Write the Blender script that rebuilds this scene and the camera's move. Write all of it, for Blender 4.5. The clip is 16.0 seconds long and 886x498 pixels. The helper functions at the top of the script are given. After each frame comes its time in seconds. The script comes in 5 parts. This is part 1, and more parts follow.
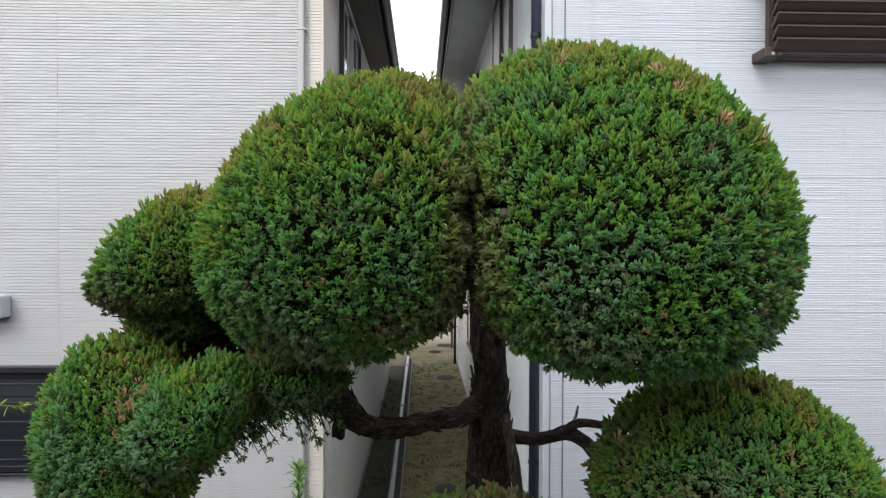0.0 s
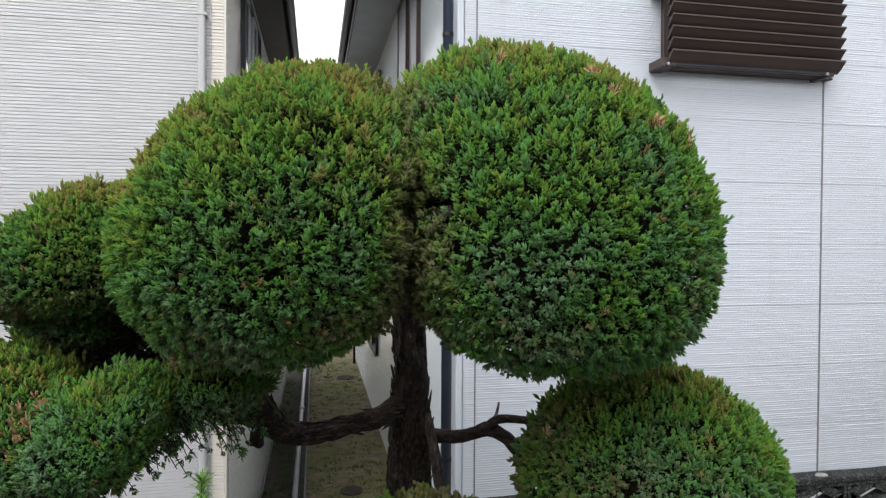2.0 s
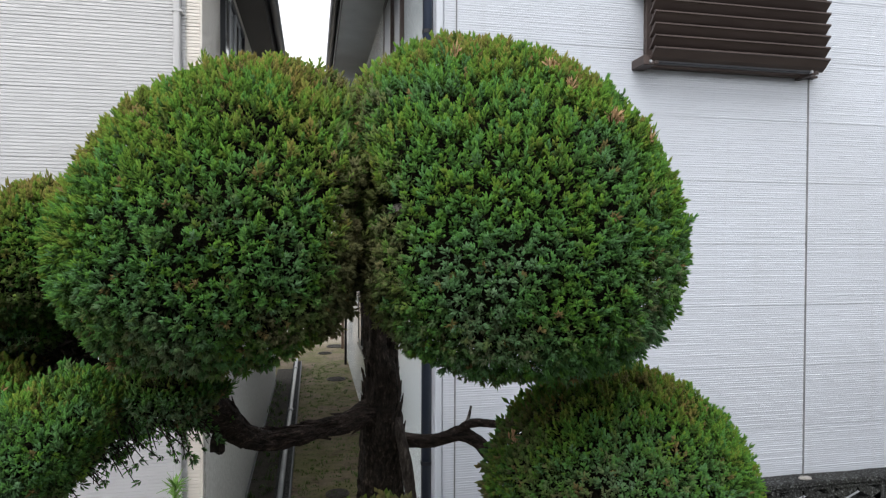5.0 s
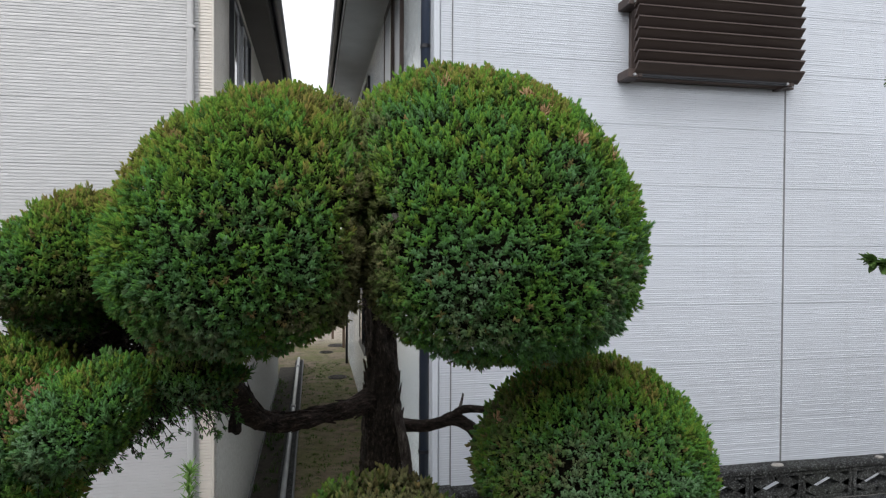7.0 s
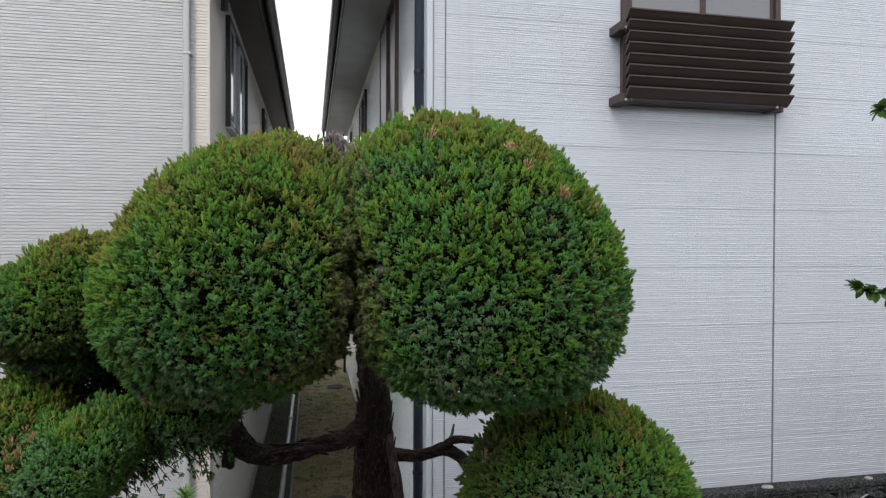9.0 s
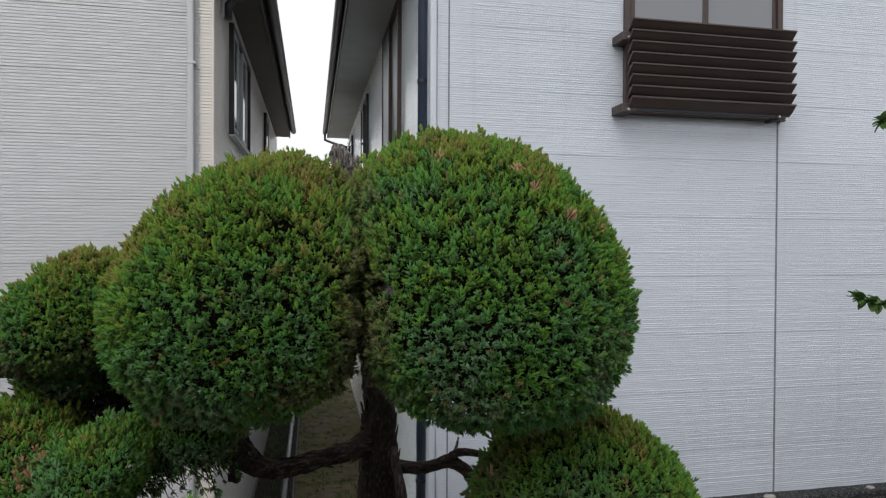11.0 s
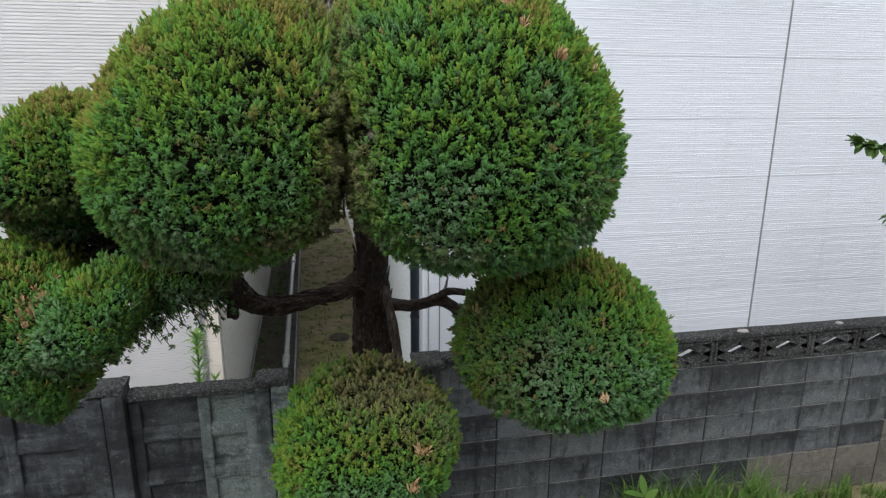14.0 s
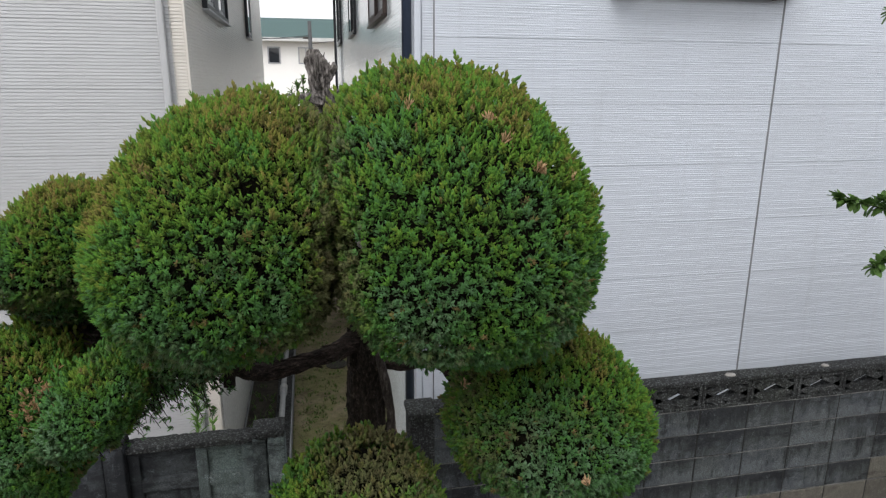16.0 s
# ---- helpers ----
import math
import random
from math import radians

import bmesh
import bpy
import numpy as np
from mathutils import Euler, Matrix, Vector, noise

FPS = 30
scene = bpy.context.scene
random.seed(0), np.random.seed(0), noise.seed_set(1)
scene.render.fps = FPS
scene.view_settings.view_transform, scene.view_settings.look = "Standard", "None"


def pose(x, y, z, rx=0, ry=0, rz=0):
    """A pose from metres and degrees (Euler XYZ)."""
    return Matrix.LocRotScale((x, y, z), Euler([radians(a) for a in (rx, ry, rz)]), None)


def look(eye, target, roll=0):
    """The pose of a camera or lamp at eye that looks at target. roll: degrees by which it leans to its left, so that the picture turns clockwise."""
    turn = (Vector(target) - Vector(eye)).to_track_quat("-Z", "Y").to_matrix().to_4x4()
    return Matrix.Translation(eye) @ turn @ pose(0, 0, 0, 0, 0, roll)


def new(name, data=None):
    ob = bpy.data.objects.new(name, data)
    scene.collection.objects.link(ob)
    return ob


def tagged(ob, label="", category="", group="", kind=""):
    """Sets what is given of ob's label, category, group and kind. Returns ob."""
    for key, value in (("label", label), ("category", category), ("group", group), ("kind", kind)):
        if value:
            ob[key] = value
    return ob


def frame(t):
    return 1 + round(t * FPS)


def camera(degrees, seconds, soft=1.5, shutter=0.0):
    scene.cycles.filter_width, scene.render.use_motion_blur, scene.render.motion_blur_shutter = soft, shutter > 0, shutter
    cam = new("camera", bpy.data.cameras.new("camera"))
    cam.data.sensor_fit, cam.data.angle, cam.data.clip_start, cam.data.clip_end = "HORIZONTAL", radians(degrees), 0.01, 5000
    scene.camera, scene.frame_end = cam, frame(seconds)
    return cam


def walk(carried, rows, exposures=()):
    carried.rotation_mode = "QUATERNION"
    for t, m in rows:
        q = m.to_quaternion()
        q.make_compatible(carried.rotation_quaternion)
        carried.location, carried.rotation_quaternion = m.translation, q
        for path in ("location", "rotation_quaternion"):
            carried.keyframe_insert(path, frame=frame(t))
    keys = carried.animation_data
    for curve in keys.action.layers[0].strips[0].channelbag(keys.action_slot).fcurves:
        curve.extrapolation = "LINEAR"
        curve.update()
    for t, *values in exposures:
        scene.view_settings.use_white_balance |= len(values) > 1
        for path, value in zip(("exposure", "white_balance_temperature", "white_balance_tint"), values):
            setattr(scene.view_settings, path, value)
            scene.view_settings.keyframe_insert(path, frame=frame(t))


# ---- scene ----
cam = camera(70.0, 16.0, soft=1.3)
PATH = [
    (0, (0.231, 0.155, 2.915), (0.295, 2.154, 2.883), 0.2),
    (0.5, (0.155, 0.158, 2.923), (0.262, 2.155, 2.887), 0.3),
    (1, (0.13, 0.178, 2.925), (0.548, 2.134, 2.888), 0.5),
    (1.5, (0.112, 0.194, 2.919), (0.573, 2.14, 2.884), 0.3),
    (2, (0.111, 0.206, 2.914), (0.506, 2.167, 2.878), 0.3),
    (2.5, (0.13, 0.202, 2.914), (0.525, 2.162, 2.877), 0.3),
    (3, (0.16, 0.19, 2.906), (0.557, 2.15, 2.87), 0.2),
    (3.5, (0.198, 0.208, 2.901), (0.595, 2.168, 2.866), 0.2),
    (4, (0.235, 0.266, 2.908), (0.634, 2.226, 2.871), 0.3),
    (4.2, (0.247, 0.292, 2.912), (0.65, 2.251, 2.875), 0.2),
    (6.3, (0.22, 0.042, 2.912), (0.627, 2.0, 2.881), 0.3),
    (6.5, (0.221, 0.007, 2.92), (0.622, 1.966, 2.886), 0.3),
    (7, (0.209, -0.034, 2.922), (0.612, 1.925, 2.89), 0.3),
    (7.5, (0.209, -0.045, 2.969), (0.612, 1.913, 2.94), 0.2),
    (8, (0.214, -0.063, 3.004), (0.617, 1.895, 2.975), 0.2),
    (8.5, (0.227, -0.075, 3.037), (0.63, 1.883, 3.011), 0.2),
    (9, (0.24, -0.089, 3.072), (0.645, 1.869, 3.049), 0.2),
    (9.5, (0.245, -0.098, 3.091), (0.65, 1.86, 3.05), 0.2),
    (11.8, (0.202, -0.094, 3.151), (0.607, 1.864, 3.134), 0.3),
    (12, (0.203, -0.091, 3.149), (0.61, 1.865, 3.064), 0.3),
    (12.5, (0.214, -0.098, 3.147), (0.619, 1.844, 2.889), 0.4),
    (13, (0.228, -0.091, 3.146), (0.626, 1.813, 2.68), 0.4),
    (13.5, (0.246, -0.091, 3.143), (0.642, 1.802, 2.631), 0.4),
    (14, (0.264, -0.085, 3.146), (0.661, 1.806, 2.633), 0.4),
    (14.5, (0.279, -0.075, 3.149), (0.677, 1.817, 2.637), 0.4),
    (15, (0.288, -0.072, 3.2), (0.687, 1.82, 2.689), 0.4),
    (15.5, (0.295, -0.084, 3.343), (0.694, 1.808, 2.836), 0.3),
    (16, (0.302, -0.104, 3.474), (0.702, 1.79, 2.971), 0.3),
]
walk(cam, [(t, look(eye, target, roll)) for t, eye, target, roll in PATH],
     exposures=[(0.0, -0.27), (4.0, -0.29), (6.5, -0.49), (9.0, -0.65), (12.0, -0.90), (12.7, -0.75), (13.5, -0.23), (15.2, -0.21), (16.0, -0.57)])

# ---- world and light ----
world = bpy.data.worlds.new("sky")
scene.world = world
world.use_nodes = True
wn, wl = world.node_tree.nodes, world.node_tree.links
wn.clear()
sky = wn.new("ShaderNodeTexSky")
sky.sky_type, sky.sun_disc = "NISHITA", False
sky.sun_elevation, sky.sun_rotation = radians(50), radians(212)
sky.air_density, sky.dust_density, sky.ozone_density = 1.0, 6.0, 0.6
pale = wn.new("ShaderNodeHueSaturation")
pale.inputs["Saturation"].default_value = 0.15
bg = wn.new("ShaderNodeBackground")
bg.inputs["Strength"].default_value = 0.17
wo = wn.new("ShaderNodeOutputWorld")
# a thin bright overcast
tc, sp, mr, dome = wn.new("ShaderNodeTexCoord"), wn.new("ShaderNodeSeparateXYZ"), wn.new("ShaderNodeMapRange"), wn.new("ShaderNodeMix")
dome.data_type, dome.blend_type = "RGBA", "MULTIPLY"
dome.inputs[0].default_value = 1.0
mr.inputs["To Min"].default_value, mr.inputs["To Max"].default_value = 2.60, 2.60
wl.new(tc.outputs["Generated"], sp.inputs[0])
wl.new(sp.outputs["Z"], mr.inputs["Value"])
wl.new(sky.outputs[0], pale.inputs["Color"])
cloud = wn.new("ShaderNodeMix")
cloud.data_type = "RGBA"
cloud.inputs[0].default_value = 0.65
cloud.inputs[7].default_value = (4.95, 5.0, 5.15, 1)
wl.new(pale.outputs[0], cloud.inputs[6])
wl.new(cloud.outputs[2], dome.inputs[6])
wl.new(mr.outputs[0], dome.inputs[7])
wl.new(dome.outputs[2], bg.inputs["Color"])
wl.new(bg.outputs[0], wo.inputs["Surface"])
sun_data = bpy.data.lights.new("sun", "SUN")
sun_data.energy, sun_data.angle, sun_data.color = 1.1, radians(50), (1.0, 0.97, 0.92)
sun = new("sun", sun_data)
sun.matrix_world = look((0, 0, 30), (13.0, 21.0, 0))


# ---- material helpers ----
def shader(name, rough=0.6, metal=0.0, spec=0.5):
    m = bpy.data.materials.new(name)
    m.use_nodes = True
    n, l = m.node_tree.nodes, m.node_tree.links
    b = n["Principled BSDF"]
    b.inputs["Roughness"].default_value = rough
    b.inputs["Metallic"].default_value = metal
    b.inputs["Specular IOR Level"].default_value = spec
    return m, n, l, b


def coords(n, l, scale=(1, 1, 1)):
    g = n.new("ShaderNodeNewGeometry")
    mp = n.new("ShaderNodeMapping")
    mp.inputs["Scale"].default_value = scale
    l.new(g.outputs["Position"], mp.inputs["Vector"])
    return mp.outputs[0]


def noisy(n, l, vec, scale, detail=4.0, rough=0.6):
    t = n.new("ShaderNodeTexNoise")
    t.inputs["Scale"].default_value, t.inputs["Detail"].default_value = scale, detail
    t.inputs["Roughness"].default_value = rough
    l.new(vec, t.inputs["Vector"])
    return t.outputs["Fac"]


def ramp(n, l, fac, *stops):
    r = n.new("ShaderNodeValToRGB")
    e = r.color_ramp.elements
    while len(e) < len(stops):
        e.new(0.5)
    for el, (p, c) in zip(e, stops):
        el.position = p
        el.color = (*c, 1) if len(c) == 3 else c
    l.new(fac, r.inputs["Fac"])
    return r.outputs["Color"]


def mixed(n, l, fac, a, b, mode="MIX"):
    m = n.new("ShaderNodeMix")
    m.data_type, m.blend_type = "RGBA", mode
    for s, v in ((0, fac), (6, a), (7, b)):
        if isinstance(v, (int, float)):
            m.inputs[s].default_value = v
        elif isinstance(v, tuple):
            m.inputs[s].default_value = (*v, 1)
        else:
            l.new(v, m.inputs[s])
    return m.outputs[2]


def math_node(n, l, op, a, b=0.0):
    m = n.new("ShaderNodeMath")
    m.operation = op
    for s, v in ((0, a), (1, b)):
        if isinstance(v, (int, float)):
            m.inputs[s].default_value = v
        else:
            l.new(v, m.inputs[s])
    return m.outputs[0]


def bumped(n, l, b, height, strength=0.3, dist=0.01):
    u = n.new("ShaderNodeBump")
    u.inputs["Strength"].default_value, u.inputs["Distance"].default_value = strength, dist
    l.new(height, u.inputs["Height"])
    l.new(u.outputs[0], b.inputs["Normal"])


def grained(name, dark, light, scale=8.0, fine=120.0, rough=0.7, metal=0.0, bump=0.2, dist=0.004, stretch=(1, 1, 1), spec=0.4):
    """A surface of two tones in patches, with fine grain in colour and relief."""
    m, n, l, b = shader(name, rough, metal, spec)
    v = coords(n, l, stretch)
    big, small = noisy(n, l, v, scale, 5.0), noisy(n, l, v, fine, 3.0)
    both = math_node(n, l, "ADD", math_node(n, l, "MULTIPLY", big, 0.65), math_node(n, l, "MULTIPLY", small, 0.35))
    col = ramp(n, l, both, (0.34, dark), (0.66, light))
    l.new(col, b.inputs["Base Color"])
    bumped(n, l, b, both, bump, dist)
    return m


# ---- materials ----
def siding_material(name, base, tint, grime, rough=0.28, relief=0.35):
    m, n, l, b = shader(name, rough, 0.0, 0.55)
    v = coords(n, l)
    info = n.new("ShaderNodeObjectInfo")
    streak = noisy(n, l, coords(n, l, (2.2, 2.2, 26.0)), 3.0, 6.0, 0.65)
    patch = noisy(n, l, v, 0.9, 4.0)
    drip = noisy(n, l, coords(n, l, (9.0, 9.0, 0.45)), 1.2, 5.0)
    c = ramp(n, l, patch, (0.3, base), (0.7, tint))
    c = mixed(n, l, math_node(n, l, "MULTIPLY", info.outputs["Random"], 0.10), c, grime)
    c = mixed(n, l, ramp(n, l, drip, (0.56, (0, 0, 0)), (0.80, (0.30, 0.30, 0.30))), c, grime)
    c = mixed(n, l, ramp(n, l, streak, (0.58, (0, 0, 0)), (0.72, (0.16, 0.16, 0.16))), c, grime)
    l.new(c, b.inputs["Base Color"])
    bumped(n, l, b, math_node(n, l, "ADD", streak, math_node(n, l, "MULTIPLY", noisy(n, l, v, 160.0, 3.0), 0.4)), relief, 0.006)
    return m


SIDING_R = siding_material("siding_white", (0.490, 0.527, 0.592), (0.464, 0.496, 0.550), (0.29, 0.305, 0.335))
# the white siding again, its colour lightened to brighten the dim passage side
SIDING_R_LIFTED = siding_material("siding_white_lifted", (0.700, 0.765, 0.810), (0.670, 0.730, 0.770), (0.42, 0.45, 0.48), 0.10, 0.05)
# cream siding tinted beige and lightened, with warm bounce light in the colour
SIDING_L_WARMED = siding_material("siding_cream_warmed", (0.610, 0.575, 0.530), (0.585, 0.550, 0.505), (0.38, 0.37, 0.35))
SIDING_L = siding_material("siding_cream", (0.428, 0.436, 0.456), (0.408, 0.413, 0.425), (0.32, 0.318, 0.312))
STUCCO = grained("stucco", (0.44, 0.434, 0.41), (0.62, 0.612, 0.585), 26.0, 85.0, 0.88, 0, 1.0, 0.03)
TRIM_WHITE = grained("trim_white", (0.42, 0.445, 0.485), (0.49, 0.515, 0.555), 2.0, 90.0, 0.45, 0, 0.05)
NAVY = grained("pipe_navy", (0.022, 0.032, 0.056), (0.038, 0.050, 0.080), 3.0, 80.0, 0.35, 0, 0.03)
BROWN = grained("brown_aluminium", (0.046, 0.033, 0.030), (0.068, 0.050, 0.045), 2.5, 160.0, 0.48, 0.2, 0.06, 0.002, (1, 1, 6))
BLACK = grained("dark_frame", (0.010, 0.011, 0.015), (0.022, 0.024, 0.031), 4.0, 120.0, 0.4, 0.2, 0.04)
SEALANT = grained("sealant", (0.11, 0.115, 0.125), (0.19, 0.195, 0.205), 6.0, 60.0, 0.7)
UNSEEN_DARK = grained("unseen_dark", (0.035, 0.030, 0.026), (0.065, 0.056, 0.048), 3.0, 60.0, 0.8)
SILVER = grained("silver_frame", (0.30, 0.31, 0.33), (0.42, 0.43, 0.45), 4.0, 120.0, 0.4, 0.5, 0.04)
SOFFIT_DARK = grained("soffit_brown", (0.030, 0.026, 0.025), (0.052, 0.046, 0.043), 3.0, 60.0, 0.6, 0, 0.1)
SOFFIT_PALE = grained("soffit_pale", (0.42, 0.43, 0.43), (0.52, 0.53, 0.53), 3.0, 60.0, 0.7, 0, 0.1)
ROOFING = grained("roof_dark", (0.05, 0.05, 0.055), (0.09, 0.09, 0.095), 4.0, 60.0, 0.7)
ROOF_GREEN = grained("roof_green", (0.030, 0.070, 0.068), (0.042, 0.090, 0.088), 1.0, 20.0, 0.6, 0, 0.2, 0.02, (1, 6, 1))
FAR_WHITE = grained("far_plaster", (0.76, 0.755, 0.745), (0.83, 0.825, 0.815), 0.5, 12.0, 0.8)
CURTAIN = grained("curtain", (0.45, 0.44, 0.42), (0.62, 0.61, 0.58), 6.0, 40.0, 0.9, 0, 0.3, 0.02, (8, 8, 0.4))
STEEL = grained("zinc_pipe", (0.24, 0.25, 0.26), (0.38, 0.39, 0.40), 5.0, 90.0, 0.42, 0.35, 0.05)
IRON = grained("cast_iron", (0.030, 0.028, 0.026), (0.065, 0.058, 0.052), 12.0, 140.0, 0.6, 0.5, 0.3)
POST_WOOD = grained("post_wood", (0.10, 0.065, 0.045), (0.17, 0.12, 0.085), 6.0, 90.0, 0.8)
STONE = grained("pebble", (0.16, 0.155, 0.145), (0.30, 0.29, 0.275), 20.0, 160.0, 0.8)


def glass_material(name, tint, rough=0.04):
    m, n, l, b = shader(name, rough, 0.0, 0.6)
    b.inputs["Base Color"].default_value = (*tint, 1)
    b.inputs["IOR"].default_value = 1.5
    v = coords(n, l)
    bumped(n, l, b, noisy(n, l, v, 1.6, 2.0), 0.03, 0.01)
    return m


GLASS_DARK = glass_material("window_glass", (0.02, 0.023, 0.028))
GLASS_FROST = glass_material("frosted_glass", (0.17, 0.18, 0.195), 0.30)


def concrete_material(name, dark, light, moss, stain, spread=0.5, run=0.0, gravel=False):
    """Weathered concrete: pale cement, black algae in patches and drips, a little green, coarse grit."""
    m, n, l, b = shader(name, 0.92, 0.0, 0.2)
    v = coords(n, l)
    info = n.new("ShaderNodeObjectInfo")
    big, mid, fine = noisy(n, l, v, 2.1, 8.0, 0.7), noisy(n, l, v, 17.0, 6.0, 0.7), noisy(n, l, v, 210.0, 3.0)
    drip = noisy(n, l, coords(n, l, (7.0, 7.0, 1.4)), 1.5, 8.0, 0.75)
    band = noisy(n, l, coords(n, l, (1.6, 1.6, 6.5)), 1.0, 8.0, 0.75)
    c = ramp(n, l, mid, (0.32, dark), (0.66, light))
    c = mixed(n, l, ramp(n, l, noisy(n, l, v, 1.3, 6.0, 0.65), (0.46, (0, 0, 0)), (0.58, (0.6, 0.6, 0.6))), c, moss)
    c = mixed(n, l, math_node(n, l, "MULTIPLY", info.outputs["Random"], 0.45), c, stain)
    c = mixed(n, l, ramp(n, l, band, (spread, (0, 0, 0)), (spread + 0.10, (0.80, 0.80, 0.80))), c, stain)
    c = mixed(n, l, ramp(n, l, drip, (spread + 0.02, (0, 0, 0)), (spread + 0.13, (0.75, 0.75, 0.75))), c, stain)
    c = mixed(n, l, ramp(n, l, big, (spread + 0.02, (0, 0, 0)), (spread + 0.10, (0.65, 0.65, 0.65))), c, stain)
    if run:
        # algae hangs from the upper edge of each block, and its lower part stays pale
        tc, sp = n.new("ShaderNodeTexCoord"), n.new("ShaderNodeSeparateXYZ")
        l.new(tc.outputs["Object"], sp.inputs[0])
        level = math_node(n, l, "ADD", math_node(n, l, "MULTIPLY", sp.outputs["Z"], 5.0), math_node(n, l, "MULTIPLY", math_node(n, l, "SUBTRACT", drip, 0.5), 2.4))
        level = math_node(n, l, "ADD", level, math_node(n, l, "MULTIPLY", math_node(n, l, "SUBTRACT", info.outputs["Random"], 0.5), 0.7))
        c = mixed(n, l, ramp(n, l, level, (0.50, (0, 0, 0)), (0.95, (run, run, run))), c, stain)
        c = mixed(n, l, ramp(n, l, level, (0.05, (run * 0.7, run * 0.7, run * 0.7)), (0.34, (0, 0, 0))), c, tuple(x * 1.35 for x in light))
    grit = math_node(n, l, "ADD", math_node(n, l, "MULTIPLY", mid, 0.55), math_node(n, l, "MULTIPLY", fine, 0.45))
    c = mixed(n, l, ramp(n, l, grit, (0.57, (0, 0, 0)), (0.64, (0.55, 0.55, 0.55))), c, tuple(min(1, x * 1.5) for x in light))
    c = mixed(n, l, ramp(n, l, fine, (0.40, (0.6, 0.6, 0.6)), (0.55, (0, 0, 0))), c, stain)
    relief = math_node(n, l, "ADD", mid, fine)
    if gravel:
        # pebbles laid bare by weather
        vo = n.new("ShaderNodeTexVoronoi")
        vo.inputs["Scale"].default_value = 85.0
        l.new(v, vo.inputs["Vector"])
        tone = n.new("ShaderNodeSeparateColor")
        l.new(vo.outputs["Color"], tone.inputs[0])
        c = mixed(n, l, ramp(n, l, tone.outputs[0], (0.55, (0, 0, 0)), (0.95, (0.55, 0.55, 0.55))), c, tuple(x * 1.7 for x in light))
        c = mixed(n, l, ramp(n, l, vo.outputs["Distance"], (0.35, (0, 0, 0)), (0.65, (0.8, 0.8, 0.8))), c, stain)
        relief = math_node(n, l, "SUBTRACT", relief, math_node(n, l, "MULTIPLY", vo.outputs["Distance"], 1.2))
    l.new(c, b.inputs["Base Color"])
    bumped(n, l, b, relief, 1.0, 0.014)
    return m


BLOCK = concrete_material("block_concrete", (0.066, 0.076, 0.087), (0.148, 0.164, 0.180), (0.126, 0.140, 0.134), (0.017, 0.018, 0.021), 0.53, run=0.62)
BLOCK_SOILED = concrete_material("block_concrete_soiled", (0.125, 0.118, 0.104), (0.215, 0.203, 0.180), (0.19, 0.18, 0.155), (0.060, 0.056, 0.050), 0.56)
PANEL = concrete_material("panel_concrete", (0.140, 0.168, 0.176), (0.315, 0.372, 0.380), (0.265, 0.350, 0.325), (0.022, 0.025, 0.027), 0.555)
# darker tones and more black stain, for the left bays and posts
PANEL_DARK = concrete_material("panel_concrete_dark", (0.066, 0.074, 0.085), (0.142, 0.156, 0.174), (0.096, 0.110, 0.110), (0.019, 0.021, 0.025), 0.475)
CAPSTONE = concrete_material("cap_concrete", (0.050, 0.054, 0.057), (0.118, 0.125, 0.128), (0.056, 0.064, 0.048), (0.022, 0.023, 0.024), 0.52, gravel=True)
MORTAR = grained("mortar", (0.008, 0.008, 0.009), (0.028, 0.028, 0.029), 9.0, 120.0, 0.9, 0, 0.4)

BED = grained("mortar_bed", (0.012, 0.012, 0.013), (0.230, 0.232, 0.230), 7.0, 120.0, 0.9, 0, 0.4)


def earth_material():
    m, n, l, b = shader("earth", 0.95, 0.0, 0.2)
    v = coords(n, l)
    big, mid, fine = noisy(n, l, v, 1.1, 6.0, 0.65), noisy(n, l, v, 7.0, 6.0, 0.7), noisy(n, l, v, 70.0, 4.0)
    c = ramp(n, l, mid, (0.3, (0.135, 0.108, 0.074)), (0.7, (0.250, 0.205, 0.148)))
    c = mixed(n, l, ramp(n, l, big, (0.42, (0, 0, 0)), (0.56, (0.75, 0.75, 0.75))), c, mixed(n, l, mid, (0.070, 0.080, 0.028), (0.185, 0.190, 0.075)))
    sep = n.new("ShaderNodeSeparateXYZ")
    l.new(v, sep.inputs[0])
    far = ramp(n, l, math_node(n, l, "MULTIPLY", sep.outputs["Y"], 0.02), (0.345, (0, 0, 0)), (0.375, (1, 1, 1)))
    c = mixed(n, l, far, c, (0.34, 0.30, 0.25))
    c = mixed(n, l, ramp(n, l, fine, (0.55, (0, 0, 0)), (0.7, (0.6, 0.6, 0.6))), c, (0.05, 0.038, 0.026))
    c = mixed(n, l, ramp(n, l, noisy(n, l, v, 3.2, 6.0, 0.75), (0.52, (0, 0, 0)), (0.64, (0.6, 0.6, 0.6))), c, (0.060, 0.050, 0.034))
    c = mixed(n, l, ramp(n, l, noisy(n, l, v, 24.0, 5.0, 0.75), (0.57, (0, 0, 0)), (0.63, (0.9, 0.9, 0.9))), c, (0.022, 0.020, 0.013))
    # paler ground out of view, added to bounce light up onto the foliage
    unseen_pale = ramp(n, l, math_node(n, l, "ADD", math_node(n, l, "MULTIPLY", sep.outputs["Y"], -0.2), math_node(n, l, "ADD", math_node(n, l, "MULTIPLY", mid, 0.06), 0.5)), (0.13, (0, 0, 0)), (0.16, (1, 1, 1)))
    c = mixed(n, l, unseen_pale, c, ramp(n, l, mid, (0.3, (0.22, 0.216, 0.206)), (0.7, (0.29, 0.285, 0.272))))
    l.new(c, b.inputs["Base Color"])
    bumped(n, l, b, math_node(n, l, "ADD", mid, fine), 0.8, 0.02)
    return m


EARTH = earth_material()
